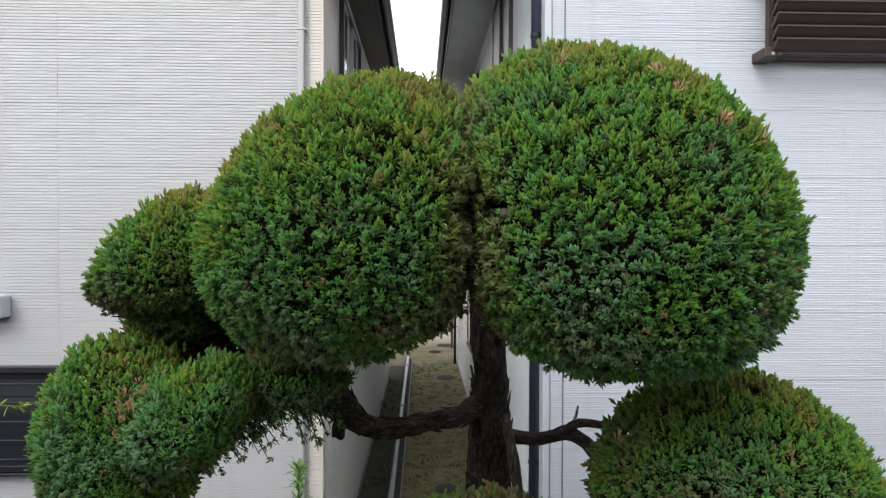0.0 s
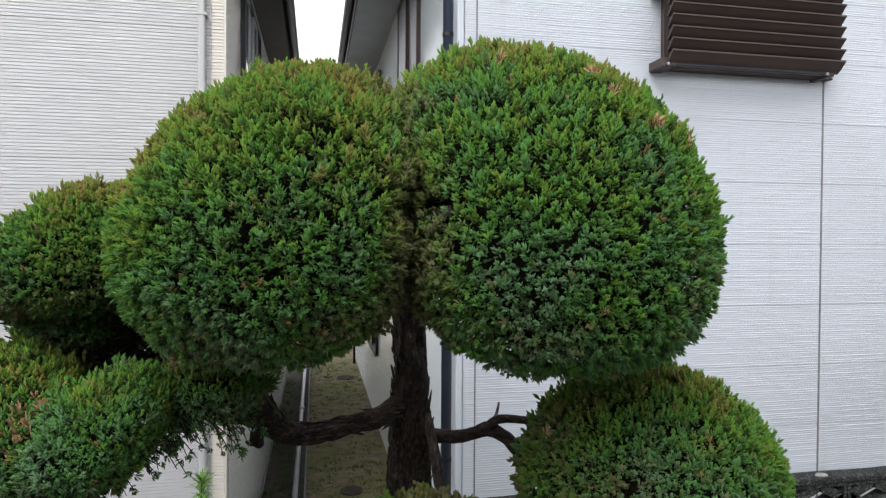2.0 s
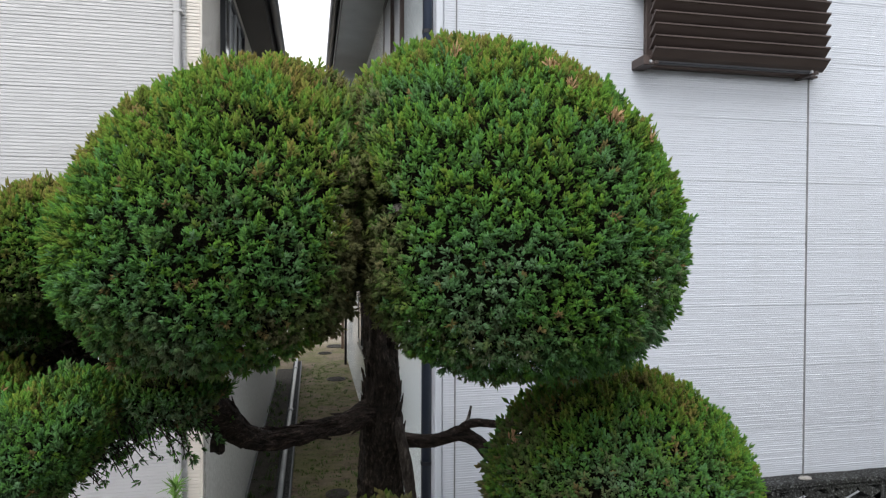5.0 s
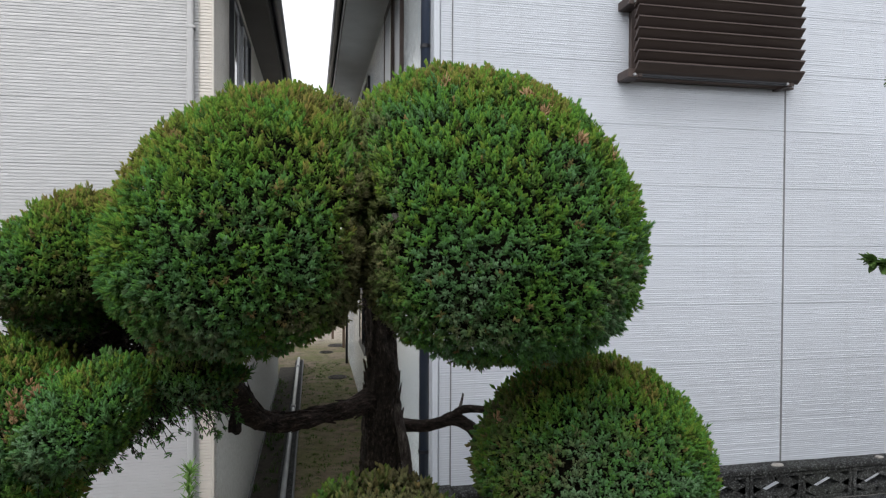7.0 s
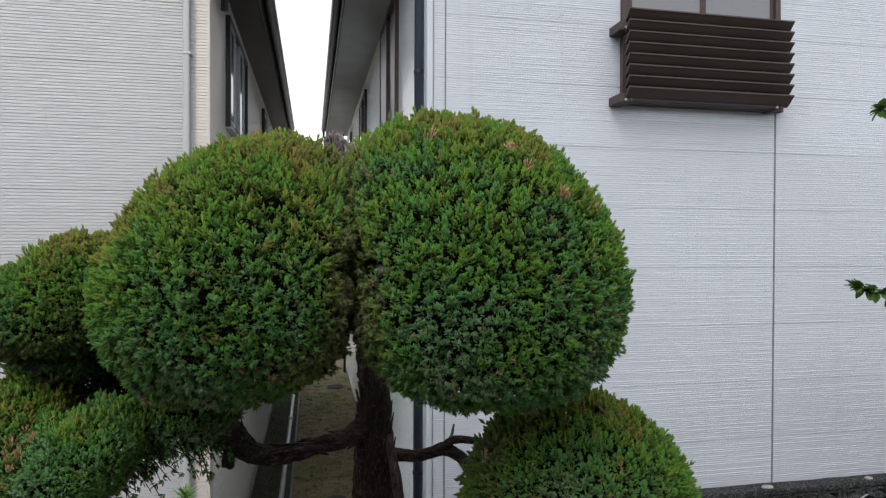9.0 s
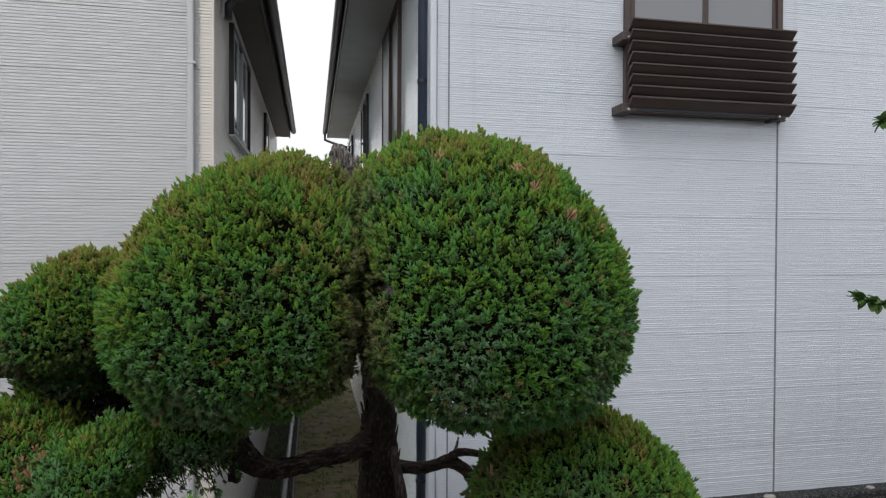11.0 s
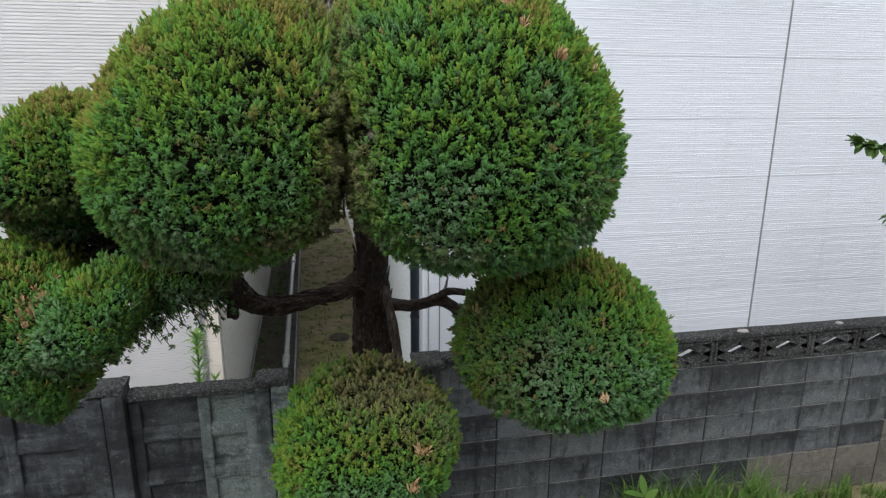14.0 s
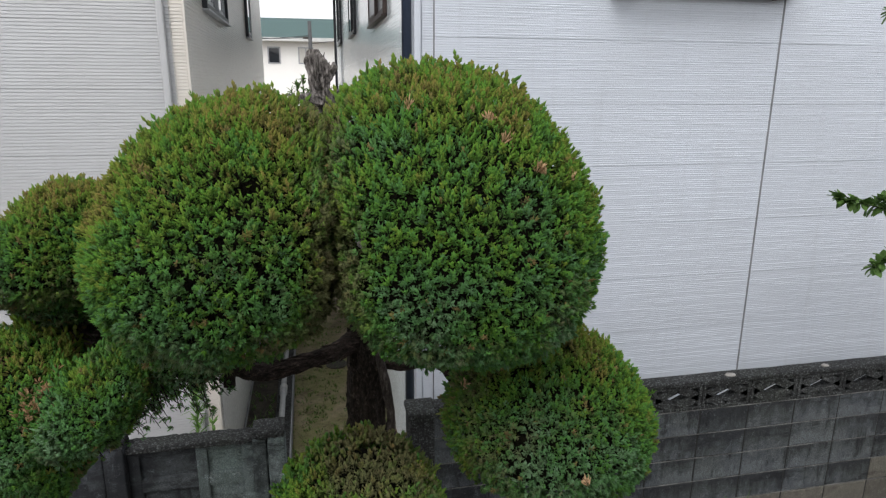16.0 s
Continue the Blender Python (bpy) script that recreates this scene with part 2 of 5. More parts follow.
SOIL = grained("damp_soil", (0.008, 0.007, 0.005), (0.046, 0.040, 0.028), 14.0, 90.0, 0.95, 0, 0.8, 0.02)


def bark_material(name, dark, light, ridge, grain=(1, 1, 0.28)):
    m, n, l, b = shader(name, 0.92, 0.0, 0.2)
    v = coords(n, l, grain)
    fib, fine = noisy(n, l, v, 62.0, 8.0, 0.75), noisy(n, l, coords(n, l), 150.0, 3.0)
    c = ramp(n, l, fib, (0.40, dark), (0.56, light), (0.68, ridge))
    c = mixed(n, l, math_node(n, l, "MULTIPLY", fine, 0.4), c, dark)
    l.new(c, b.inputs["Base Color"])
    bumped(n, l, b, math_node(n, l, "ADD", fib, math_node(n, l, "MULTIPLY", fine, 0.3)), 1.0, 0.022)
    return m


BARK = bark_material("bark", (0.008, 0.006, 0.005), (0.036, 0.028, 0.022), (0.150, 0.118, 0.096), (1, 1, 0.45))
BRANCH_BARK = bark_material("branch_bark", (0.009, 0.007, 0.006), (0.044, 0.032, 0.027), (0.150, 0.110, 0.094), (0.28, 0.6, 1))
GREY_BARK = bark_material("grey_bark", (0.022, 0.018, 0.016), (0.075, 0.062, 0.055), (0.20, 0.175, 0.16))
DEADWOOD = bark_material("deadwood", (0.036, 0.031, 0.030), (0.28, 0.255, 0.24), (0.62, 0.59, 0.57))


def leaf_material(name, stops, base_shade=(0.022, 0.030, 0.013), rough=0.75, through_light=0.25, spec=0.12, weathered=(0.150, 0.120, 0.082)):
    """Scale leaves: hue by the age of each spray, paler tips, twiggy bases darkened for the shade between sprigs, some
    sprays dull and dry.
    """
    m, n, l, b = shader(name, rough, 0.0, spec)

    def stored(key):
        a = n.new("ShaderNodeAttribute")
        a.attribute_name = key
        return a.outputs["Fac"]

    g = n.new("ShaderNodeNewGeometry")
    jit = math_node(n, l, "MULTIPLY", math_node(n, l, "SUBTRACT", g.outputs["Random Per Island"], 0.5), 0.09)
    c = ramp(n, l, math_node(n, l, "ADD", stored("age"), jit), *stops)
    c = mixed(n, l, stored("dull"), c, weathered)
    # bases fade to a dark colour that paints the shade inside a tuft
    c = mixed(n, l, ramp(n, l, stored("tip"), (0.0, (0.95, 0.95, 0.95)), (0.45, (0.42, 0.42, 0.42)), (0.85, (0, 0, 0))), c, base_shade)
    scale = noisy(n, l, coords(n, l), 330.0, 2.0)
    c = mixed(n, l, 1.0, c, ramp(n, l, scale, (0.36, (0.62, 0.62, 0.62)), (0.64, (1.0, 1.0, 1.0))), "MULTIPLY")
    l.new(c, b.inputs["Base Color"])
    tr = n.new("ShaderNodeBsdfTranslucent")
    l.new(c, tr.inputs["Color"])
    mx = n.new("ShaderNodeMixShader")
    mx.inputs[0].default_value = through_light
    l.new(b.outputs[0], mx.inputs[1])
    l.new(tr.outputs[0], mx.inputs[2])
    l.new(mx.outputs[0], n["Material Output"].inputs["Surface"])
    return m


JUNIPER = leaf_material("juniper_leaf", (
    (0.02, (0.325, 0.224, 0.084)), (0.12, (0.274, 0.258, 0.063)), (0.28, (0.206, 0.311, 0.043)),
    (0.45, (0.139, 0.323, 0.040)), (0.62, (0.112, 0.293, 0.065)), (0.80, (0.130, 0.298, 0.112)), (1.0, (0.218, 0.370, 0.202))),
    base_shade=(0.028, 0.036, 0.016), through_light=0.40, weathered=(0.215, 0.200, 0.105))
DEADLEAF = leaf_material("dry_spray", ((0.0, (0.46, 0.29, 0.16)), (1.0, (0.64, 0.44, 0.26))), (0.12, 0.06, 0.03))
BROADLEAF = leaf_material("broad_leaf", ((0.0, (0.055, 0.115, 0.030)), (1.0, (0.125, 0.225, 0.060))), (0.04, 0.07, 0.02), 0.4)
GRASS = leaf_material("grass_blade", ((0.0, (0.06, 0.13, 0.025)), (0.7, (0.11, 0.22, 0.045)), (1.0, (0.15, 0.23, 0.06))), (0.04, 0.06, 0.02), 0.5)
WEED = leaf_material("weed_leaf", ((0.0, (0.13, 0.27, 0.06)), (1.0, (0.22, 0.38, 0.10))), (0.08, 0.14, 0.04), 0.5)
LIME = leaf_material("lime_leaf", ((0.0, (0.22, 0.32, 0.04)), (1.0, (0.36, 0.44, 0.06))), (0.14, 0.2, 0.03), 0.5)
# twiggy inside of the pads, blackened to paint the shade in the gaps
SHADED_HEART = grained("inner_twig_shade", (0.003, 0.003, 0.002), (0.014, 0.013, 0.008), 40.0, 150.0, 0.98, 0, 1.0, 0.03, spec=0.05)


# ---- mesh helpers ----
def part(name, bm, material, parent=None, label="", smooth=False):
    """Links a bmesh as one mesh object under a thing or a part."""
    me = bpy.data.meshes.new(name)
    bm.normal_update()
    bm.to_mesh(me)
    bm.free()
    for x in (material if isinstance(material, (list, tuple)) else [material]):
        me.materials.append(x)
    if smooth:
        me.polygons.foreach_set("use_smooth", [True] * len(me.polygons))
    ob = new(name, me)
    ob.parent = parent
    return tagged(ob, label)


def thing(name, label, category, at=(0, 0, 0), group="", kind=""):
    ob = new(name)
    ob.empty_display_size = 0.1
    ob.location = at
    return tagged(ob, label, category, group, kind)


def box(x0, x1, y0, y1, z0, z1, bevel=0.0, bm=None, segments=1):
    own = bmesh.new()
    m = Matrix.Translation(((x0 + x1) / 2, (y0 + y1) / 2, (z0 + z1) / 2)) @ Matrix.Diagonal((x1 - x0, y1 - y0, z1 - z0, 1))
    bmesh.ops.create_cube(own, size=1, matrix=m)
    if bevel:
        bmesh.ops.bevel(own, geom=own.edges[:], offset=bevel, segments=segments, affect="EDGES", profile=0.5)
    if bm is None:
        return own
    tmp = bpy.data.meshes.new("tmp")
    own.to_mesh(tmp)
    own.free()
    bm.from_mesh(tmp)
    bpy.data.meshes.remove(tmp)
    return bm


def tube(points, radii, sides=10, wobble=0.0, bm=None, cap=True, seed=0, ridges=0):
    """A round, tapering limb along points; wobble roughens it, ridges flute it."""
    bm = bm or bmesh.new()
    rng = random.Random(seed)
    pts = [Vector(p) for p in points]
    rings, side = [], None
    for i, p in enumerate(pts):
        d = (pts[min(i + 1, len(pts) - 1)] - pts[max(i - 1, 0)]).normalized()
        side = d.orthogonal().normalized() if side is None else (side - side.dot(d) * d).normalized()
        up = d.cross(side)
        ring = []
        for k in range(sides):
            a = 2 * math.pi * k / sides
            r = radii[i] * (1 + wobble * rng.uniform(-1, 1) + (0.10 * math.sin(a * ridges + i * 0.35) if ridges else 0))
            ring.append(bm.verts.new(p + r * (math.cos(a) * side + math.sin(a) * up)))
        rings.append(ring)
    for a, b in zip(rings, rings[1:]):
        for k in range(sides):
            bm.faces.new((a[k], a[(k + 1) % sides], b[(k + 1) % sides], b[k]))
    if cap:
        bm.faces.new(rings[0][::-1])
        bm.faces.new(rings[-1])
    return bm


def smooth_line(points, n=6):
    """Catmull-Rom through points with radius as the fourth number."""
    out = []
    P = [points[0], *points, points[-1]]
    for i in range(1, len(P) - 2):
        for k in range(n):
            t = k / n
            out.append(tuple(0.5 * (2 * b + (c - a) * t + (2 * a - 5 * b + 4 * c - d) * t * t + (3 * b - a - 3 * c + d) * t ** 3)
                             for a, b, c, d in zip(P[i - 1], P[i], P[i + 1], P[i + 2])))
    out.append(tuple(points[-1]))
    return out


def limb(name, points, material, parent, seed=0, sides=12, wobble=0.10, ridges=0, label="", n=6):
    line = smooth_line(points, n)
    bm = tube([p[:3] for p in line], [p[3] for p in line], sides, wobble, seed=seed, ridges=ridges)
    return part(name, bm, material, parent, label, smooth=True)


def mesh_from_arrays(name, verts, tris, materials, smooth=True, attrs=None, slots=None):
    me = bpy.data.meshes.new(name)
    me.vertices.add(len(verts))
    me.vertices.foreach_set("co", np.ascontiguousarray(verts, dtype=np.float32).ravel())
    me.loops.add(len(tris) * 3)
    me.loops.foreach_set("vertex_index", np.ascontiguousarray(tris, dtype=np.int32).ravel())
    me.polygons.add(len(tris))
    me.polygons.foreach_set("loop_start", np.arange(0, len(tris) * 3, 3, dtype=np.int32))
    me.polygons.foreach_set("use_smooth", np.full(len(tris), smooth))
    if slots is not None:
        me.polygons.foreach_set("material_index", np.ascontiguousarray(slots, dtype=np.int32))
    for key, values in (attrs or {}).items():
        a = me.attributes.new(key, "FLOAT", "POINT")
        a.data.foreach_set("value", np.ascontiguousarray(values, dtype=np.float32))
    me.update(calc_edges=True)
    me.validate()
    for m in materials:
        me.materials.append(m)
    return me


# ---- ground ----
bm = bmesh.new()
xs = [-2500, -60, -12, -4, -1.5, 0.2, 1.5, 4, 12, 60, 2500]
ys = [-2500, -60, -8, 0, 2, 3.7, 5, 7, 9, 12, 16, 30, 90, 2500]
grid = [[bm.verts.new((x, y, 0.0)) for x in xs] for y in ys]
for j in range(len(ys) - 1):
    for i in range(len(xs) - 1):
        bm.faces.new((grid[j][i], grid[j][i + 1], grid[j + 1][i + 1], grid[j + 1][i]))
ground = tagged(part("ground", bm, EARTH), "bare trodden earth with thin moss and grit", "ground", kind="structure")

# plain unseen wall that closes the place behind, added to block low light
tagged(part("wall_south", box(-30, 30, -5.9, -5.7, -0.1, 4.3), UNSEEN_DARK), "plain dark wall added out of view to block low light", "wall", kind="structure")

# damp soil bed between the cream house and the kerb, with a low concrete kerb and a pipe on it
bed = tagged(part("soil_bed", box(-0.50, -0.17, 4.0, 14.5, -0.05, 0.03, 0.01), SOIL), "dark damp soil strip beside the house wall", "soil", kind="structure")
kerb = tagged(part("kerb", box(-0.17, -0.01, 3.75, 14.8, -0.05, 0.13, 0.012), CAPSTONE), "low mossy concrete kerb along the passage", "kerb", kind="structure")
rail = thing("drain_pipe", "pale grey pipe lying along a concrete kerb", "pipe", (-0.10, 4.2, 0.17))
part("pipe", tube([(0, 0, 0), (0, 5.0, 0), (0, 10.6, 0)], [0.030, 0.030, 0.030], 12), STEEL, rail, smooth=True)
for y in (2.35, 6.3, 9.6):
    part("coupling", tube([(0, y - 0.09, 0), (0, y + 0.09, 0)], [0.042, 0.042], 12), STEEL, rail, smooth=True)


conduit = thing("thin_conduit", "thin pale conduit at the foot of the stucco wall", "pipe", (-0.478, 5.0, 0.045))
part("pipe", tube([(0, 0, 0), (0, 4.0, 0), (0, 8.2, 0)], [0.011, 0.011, 0.011], 10), SEALANT, conduit, smooth=True)
kerb_edge = part("edge_strip", box(-0.0105, 0.006, 3.75, 14.8, 0.0, 0.137, 0.003), SEALANT, kerb, "thin pale metal edge")


def manhole(x, y, r, label):
    ob = thing("manhole_cover", label, "manhole cover", (x, y, 0.0), "covers along the passage")
    part("rim", tube([(0, 0, -0.02), (0, 0, 0.012)], [r, r * 0.985], 28), IRON, ob)
    part("lid", tube([(0, 0, -0.02), (0, 0, 0.018), (0, 0, 0.019)], [r * 0.88, r * 0.87, r * 0.5], 28), IRON, ob)
    bm = bmesh.new()
    for i in range(-3, 4):
        h = math.sqrt(max(0.0, 0.72 - (i / 4) ** 2)) * r
        box(-h, h, i * r / 4.5 - 0.004, i * r / 4.5 + 0.004, 0.018, 0.023, bm=bm)
    part("lid_ribs", bm, IRON, ob)
    return ob


manhole(0.52, 7.48, 0.135, "round dark iron manhole cover in bare earth")
manhole(0.72, 13.4, 0.20, "round dark iron manhole cover in bare earth")
manhole(0.55, 16.4, 0.18, "round dark iron manhole cover in bare earth")
manhole(0.86, 17.4, 0.26, "round dark iron manhole cover in bare earth")


# ---- siding ----
def board_profile(height, ribs):
    """Outline of a moulded board from its lower edge up: (rest, relief, z), rest + relief * depth being how far it stands out."""
    edge = 0.0105
    out, z, pitch = [(edge, 0.0, 0.0), (edge, 0.0, 0.002)], 0.002, (height - 0.004) / ribs
    for i in range(ribs):
        out += [(0.010, 0.0, z + pitch * 0.02), (0.010, 0.9, z + pitch * 0.20), (0.010, 1.0, z + pitch * 0.75), (0.010, 0.2, z + pitch * 0.97)]
        z += pitch
    return out + [(edge, 0.0, height - 0.002), (edge, 0.0, height)], ribs


def board_mesh(length, height, ribs, depth, material, seed, nseg):
    """A board along +x, its face towards -y, in short steps so that each course swells and fades."""
    rng = random.Random(seed)
    prof, courses = board_profile(height, ribs)
    k, verts, tris = len(prof), [], []
    level = [rng.uniform(0.3, 1.0) for _ in range(courses + 1)]
    for i in range(nseg + 1):
        x = length * i / nseg
        for c in range(courses + 1):
            level[c] = min(1.25, max(0.4, level[c] + rng.uniform(-0.3, 0.3)))
        for j, (rest, relief, z) in enumerate(prof):
            inner = 2 <= j < k - 2
            verts.append((x, -(rest + relief * depth * level[(j - 2) // 4 if inner else courses]), z + (rng.uniform(-0.0012, 0.0012) if inner else 0)))
    for i in range(nseg):
        for j in range(k - 1):
            a, b, c, d = i * k + j, (i + 1) * k + j, (i + 1) * k + j + 1, i * k + j + 1
            tris += [(a, b, c), (a, c, d)]
    return mesh_from_arrays("siding_board", np.array(verts), np.array(tris), [material], smooth=False)


def stone_board(length, height, courses, depth, material, seed, longer=1.0, joint=-0.0015):
    """A board along +x moulded as thin stacked stones, each with its own length, relief and tilt."""
    rng = random.Random(seed)
    verts, tris = [], []

    def sheet(*quads):
        for a, b, c, d in quads:
            tris.extend([(a, b, c), (a, c, d)])

    verts += [(0, -0.0095, 0), (length, -0.0095, 0), (length, -0.0095, height), (0, -0.0095, height)]
    sheet((0, 1, 2, 3))
    pitch = height / courses
    for c in range(courses):
        x = 0.0
        while x < length - 0.001:
            w = min(rng.choice((0.04, 0.052, 0.066, 0.085)) * rng.uniform(0.8, 1.2) * longer, length - x)
            if length - x - w < 0.03:
                w = length - x
            z0, z1 = c * pitch + rng.uniform(0.0008, 0.0028), (c + 1) * pitch - rng.uniform(0.0, 0.0010)
            lo, hi, gap = depth * rng.uniform(0.85, 1.08), depth * rng.uniform(0.55, 0.85), joint + rng.uniform(-0.0003, 0.0003)
            o, e = len(verts), 0.0022
            for px, pz in ((x + gap, z0), (x + w - gap, z0), (x + w - gap, z1), (x + gap, z1)):
                verts.append((px, -0.0094, pz))
            for px, pz, d in ((x + gap + e, z0 + e * 0.5, lo), (x + w - gap - e, z0 + e * 0.5, lo * rng.uniform(0.8, 1.1)), (x + w - gap - e, z1 - e, hi), (x + gap + e, z1 - e, hi * rng.uniform(0.8, 1.1))):
                verts.append((px, -0.0095 - d, pz))
            sheet((o + 4, o + 5, o + 6, o + 7), *[(o + i, o + (i + 1) % 4, o + 4 + (i + 1) % 4, o + 4 + i) for i in range(4)])
            x += w
    return mesh_from_arrays("siding_board", np.array(verts), np.array(tris), [material], smooth=False)


def clad(parent, origin, direction, length, z_top, height, joints, meshes, gap=0.0008, lowest=0.0):
    """Hangs boards on a wall, row by row; joints: where a row's boards meet, from the origin."""
    rot = {"x": Matrix.Identity(4), "y": pose(0, 0, 0, 0, 0, 90), "-y": pose(0, 0, 0, 0, 0, -90)}[direction]
    z, row = z_top - height, 0
    while z > lowest - height:
        for a, b in zip(joints, joints[1:]):
            me = meshes[round(b - a, 3)][row % len(meshes[round(b - a, 3)])]
            ob = new("siding_board", me)
            ob.parent = parent
            ob.matrix_basis = Matrix.Translation((origin[0], origin[1], z)) @ rot @ Matrix.Translation((a + gap / 2, 0, gap / 2))
        z -= height
        row += 1


def window_unit(parent, w, h, m, frame_mat, sill_mat, glass=GLASS_DARK, panes=2, depth=0.035, sill=True, label="", sash_mat=None):
    """A sliding window in its own plane: x along the wall, -y outwards, base at z 0. m: its pose."""
    win = part("window", box(0.02, w - 0.02, 0.03, 0.06, 0.02, h - 0.02), BLACK, parent, label)
    win.matrix_basis = m
    f = 0.045
    bm = box(0, f, -depth, 0.05, 0, h, 0.004)
    for b in ((w - f, w, 0, h), (f, w - f, 0, f), (f, w - f, h - f, h)):
        box(b[0], b[1], -depth, 0.05, b[2], b[3], 0.004, bm)
    part("window_frame", bm, frame_mat, win)
    pw = (w - 2 * f) / panes
    for i in range(panes):
        x0, off = f + i * pw, (0.0 if i % 2 else -0.025)
        bm = bmesh.new()
        s = 0.032
        for b in ((x0, x0 + s, f, h - f), (x0 + pw - s, x0 + pw, f, h - f), (x0 + s, x0 + pw - s, f, f + s), (x0 + s, x0 + pw - s, h - f - s, h - f)):
            box(b[0], b[1], off - 0.012, off + 0.012, b[2], b[3], 0.002, bm)
        part("sash", bm, sash_mat or frame_mat, win)
        part("pane", box(x0 + s, x0 + pw - s, off - 0.003, off + 0.003, f + s, h - f - s), glass, win)
    if sill:
        part("window_sill", box(-0.02, w + 0.02, -depth - 0.018, 0.0, -0.022, -0.004, 0.004), sill_mat, win)
    return win


def gable_roof(parent, x0, x1, y0, y1, z, ridge_x, ridge_z, wall_material):
    """Roof with its ridge along y, a plain gable wall below it and a narrow verge board."""
    a, b = y0 - 0.18, y1 + 0.35
    bm = bmesh.new()
    rows = [[bm.verts.new((x, y, h)) for x, h in ((x0, z), (ridge_x, ridge_z), (x1, z), (x1, z + 0.12), (ridge_x, ridge_z + 0.14), (x0, z + 0.12))] for y in (a, b)]
    for k in range(6):
        bm.faces.new((rows[0][k], rows[0][(k + 1) % 6], rows[1][(k + 1) % 6], rows[1][k]))
    for row in (rows[0][::-1], rows[1]):
        bm.faces.new((row[0], row[1], row[4], row[5]))
        bm.faces.new((row[1], row[2], row[3], row[4]))
    bmesh.ops.recalc_face_normals(bm, faces=bm.faces[:])
    part("roof", bm, ROOFING, parent)
    bm = bmesh.new()
    inset = 0.5 if ridge_x > 0 else 0.3
    lo, hi = (x0 + inset, x1 - 0.3) if ridge_x > 0 else (x0 - 0.3 - 0.02, x1 + 0.3)
    rows = [[bm.verts.new((x, y, h)) for x, h in ((lo, z - 0.14), (hi, z - 0.14), (ridge_x, ridge_z - 0.03))] for y in (y0 + 0.004, y0 + 0.15)]
    for k in range(3):
        bm.faces.new((rows[0][k], rows[0][(k + 1) % 3], rows[1][(k + 1) % 3], rows[1][k]))
    bm.faces.new(rows[0][::-1])
    bm.faces.new(rows[1])
    bmesh.ops.recalc_face_normals(bm, faces=bm.faces[:])
    part("gable", bm, wall_material, parent)


# ---- white house ----
RX, RY, REND, RTOP = 1.05, 4.375, 15.8, 5.6
REAVE = 15.0
white_house = thing("white_house", "two-storey house in white ribbed siding with dark eaves", "house", (0, 0, 0))
wall_r = part("wall", box(RX + 0.02, 9.0, RY, REND, -0.1, RTOP), SIDING_R, white_house)
SEAM = 3.885
front_joints = [0.0, SEAM - 1.175, SEAM - 1.175 + 3.03]
fr = {round(b - a, 3): [board_mesh(b - a - 0.004, 0.4552, 28, 0.0020, SIDING_R, 10 * s + int(b * 7), int((b - a) * 16)) for s in range(3)]
      for a, b in zip(front_joints, front_joints[1:])}
clad(wall_r, (1.175, RY), "x", 6, 5.62, 0.4575, front_joints, fr)
side_joints = [0.0, 3.03, 6.06, 9.09, REND - 4.5]
sr = {round(b - a, 3): [stone_board(b - a - 0.004, 0.4557, 20, 0.0028, SIDING_R_LIFTED, 5 * s + int(b * 3), 1.6, 0.0006) for s in range(2)]
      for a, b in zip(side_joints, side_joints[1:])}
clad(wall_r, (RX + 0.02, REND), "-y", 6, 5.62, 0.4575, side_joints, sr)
part("corner_trim", box(RX - 0.012, RX + 0.035, RY - 0.02, RY + 0.11, 0.0, RTOP, 0.006), SIDING_R, white_house, "smooth white corner trim")
cb = {0.082: [board_mesh(0.078, 0.4552, 28, 0.0020, SIDING_R, 77 + s, 3) for s in range(2)]}
clad(wall_r, (RX + 0.041, RY), "x", 6, 5.62, 0.4575, [0.0, 0.082], cb)
part("joint_strip", box(1.170, 1.179, RY - 0.0125, RY + 0.002, 0.0, RTOP), SEALANT, white_house, "grey sealant joint")
part("joint_strip", box(SEAM - 0.008, SEAM + 0.008, RY - 0.0125, RY + 0.002, 0.0, RTOP), SEALANT, white_house, "grey sealant joint")
part("foundation", box(RX + 0.01, 9.0, RY - 0.004, REND, -0.1, 0.30), STUCCO, white_house)
part("soffit", box(0.575, RX + 0.02, RY - 0.18, REAVE + 0.3, RTOP, RTOP + 0.03), SOFFIT_PALE, white_house, "pale soffit boards under the eave")
part("fascia", box(0.555, 0.575, RY - 0.2, REAVE + 0.32, RTOP - 0.02, RTOP + 0.17, 0.004), BLACK, white_house, "dark fascia board")
gable_roof(white_house, 0.525, 9.3, RY, REAVE, RTOP + 0.14, 5.0, RTOP + 2.0, SIDING_R)


def gutter(parent, x, y0, y1, z, material, r=0.055):
    bm = bmesh.new()
    rings = []
    for y in (y0, y1):
        ring = [bm.verts.new((x + r * math.cos(a) * k, y, z + r * math.sin(a) * k)) for k, aa in ((1.0, range(0, 9)), (0.86, range(8, -1, -1))) for a in [math.pi + math.pi * i / 8 for i in aa]]
        rings.append(ring)
    k = len(rings[0])
    for i in range(k):
        bm.faces.new((rings[0][i], rings[0][(i + 1) % k], rings[1][(i + 1) % k], rings[1][i]))
    for rr in (rings[0][::-1], rings[1]):
        for i in range(k // 2 - 1):
            bm.faces.new((rr[i], rr[i + 1], rr[k - 2 - i], rr[k - 1 - i]))
    part("gutter", bm, material, parent, "dark half-round rain gutter")


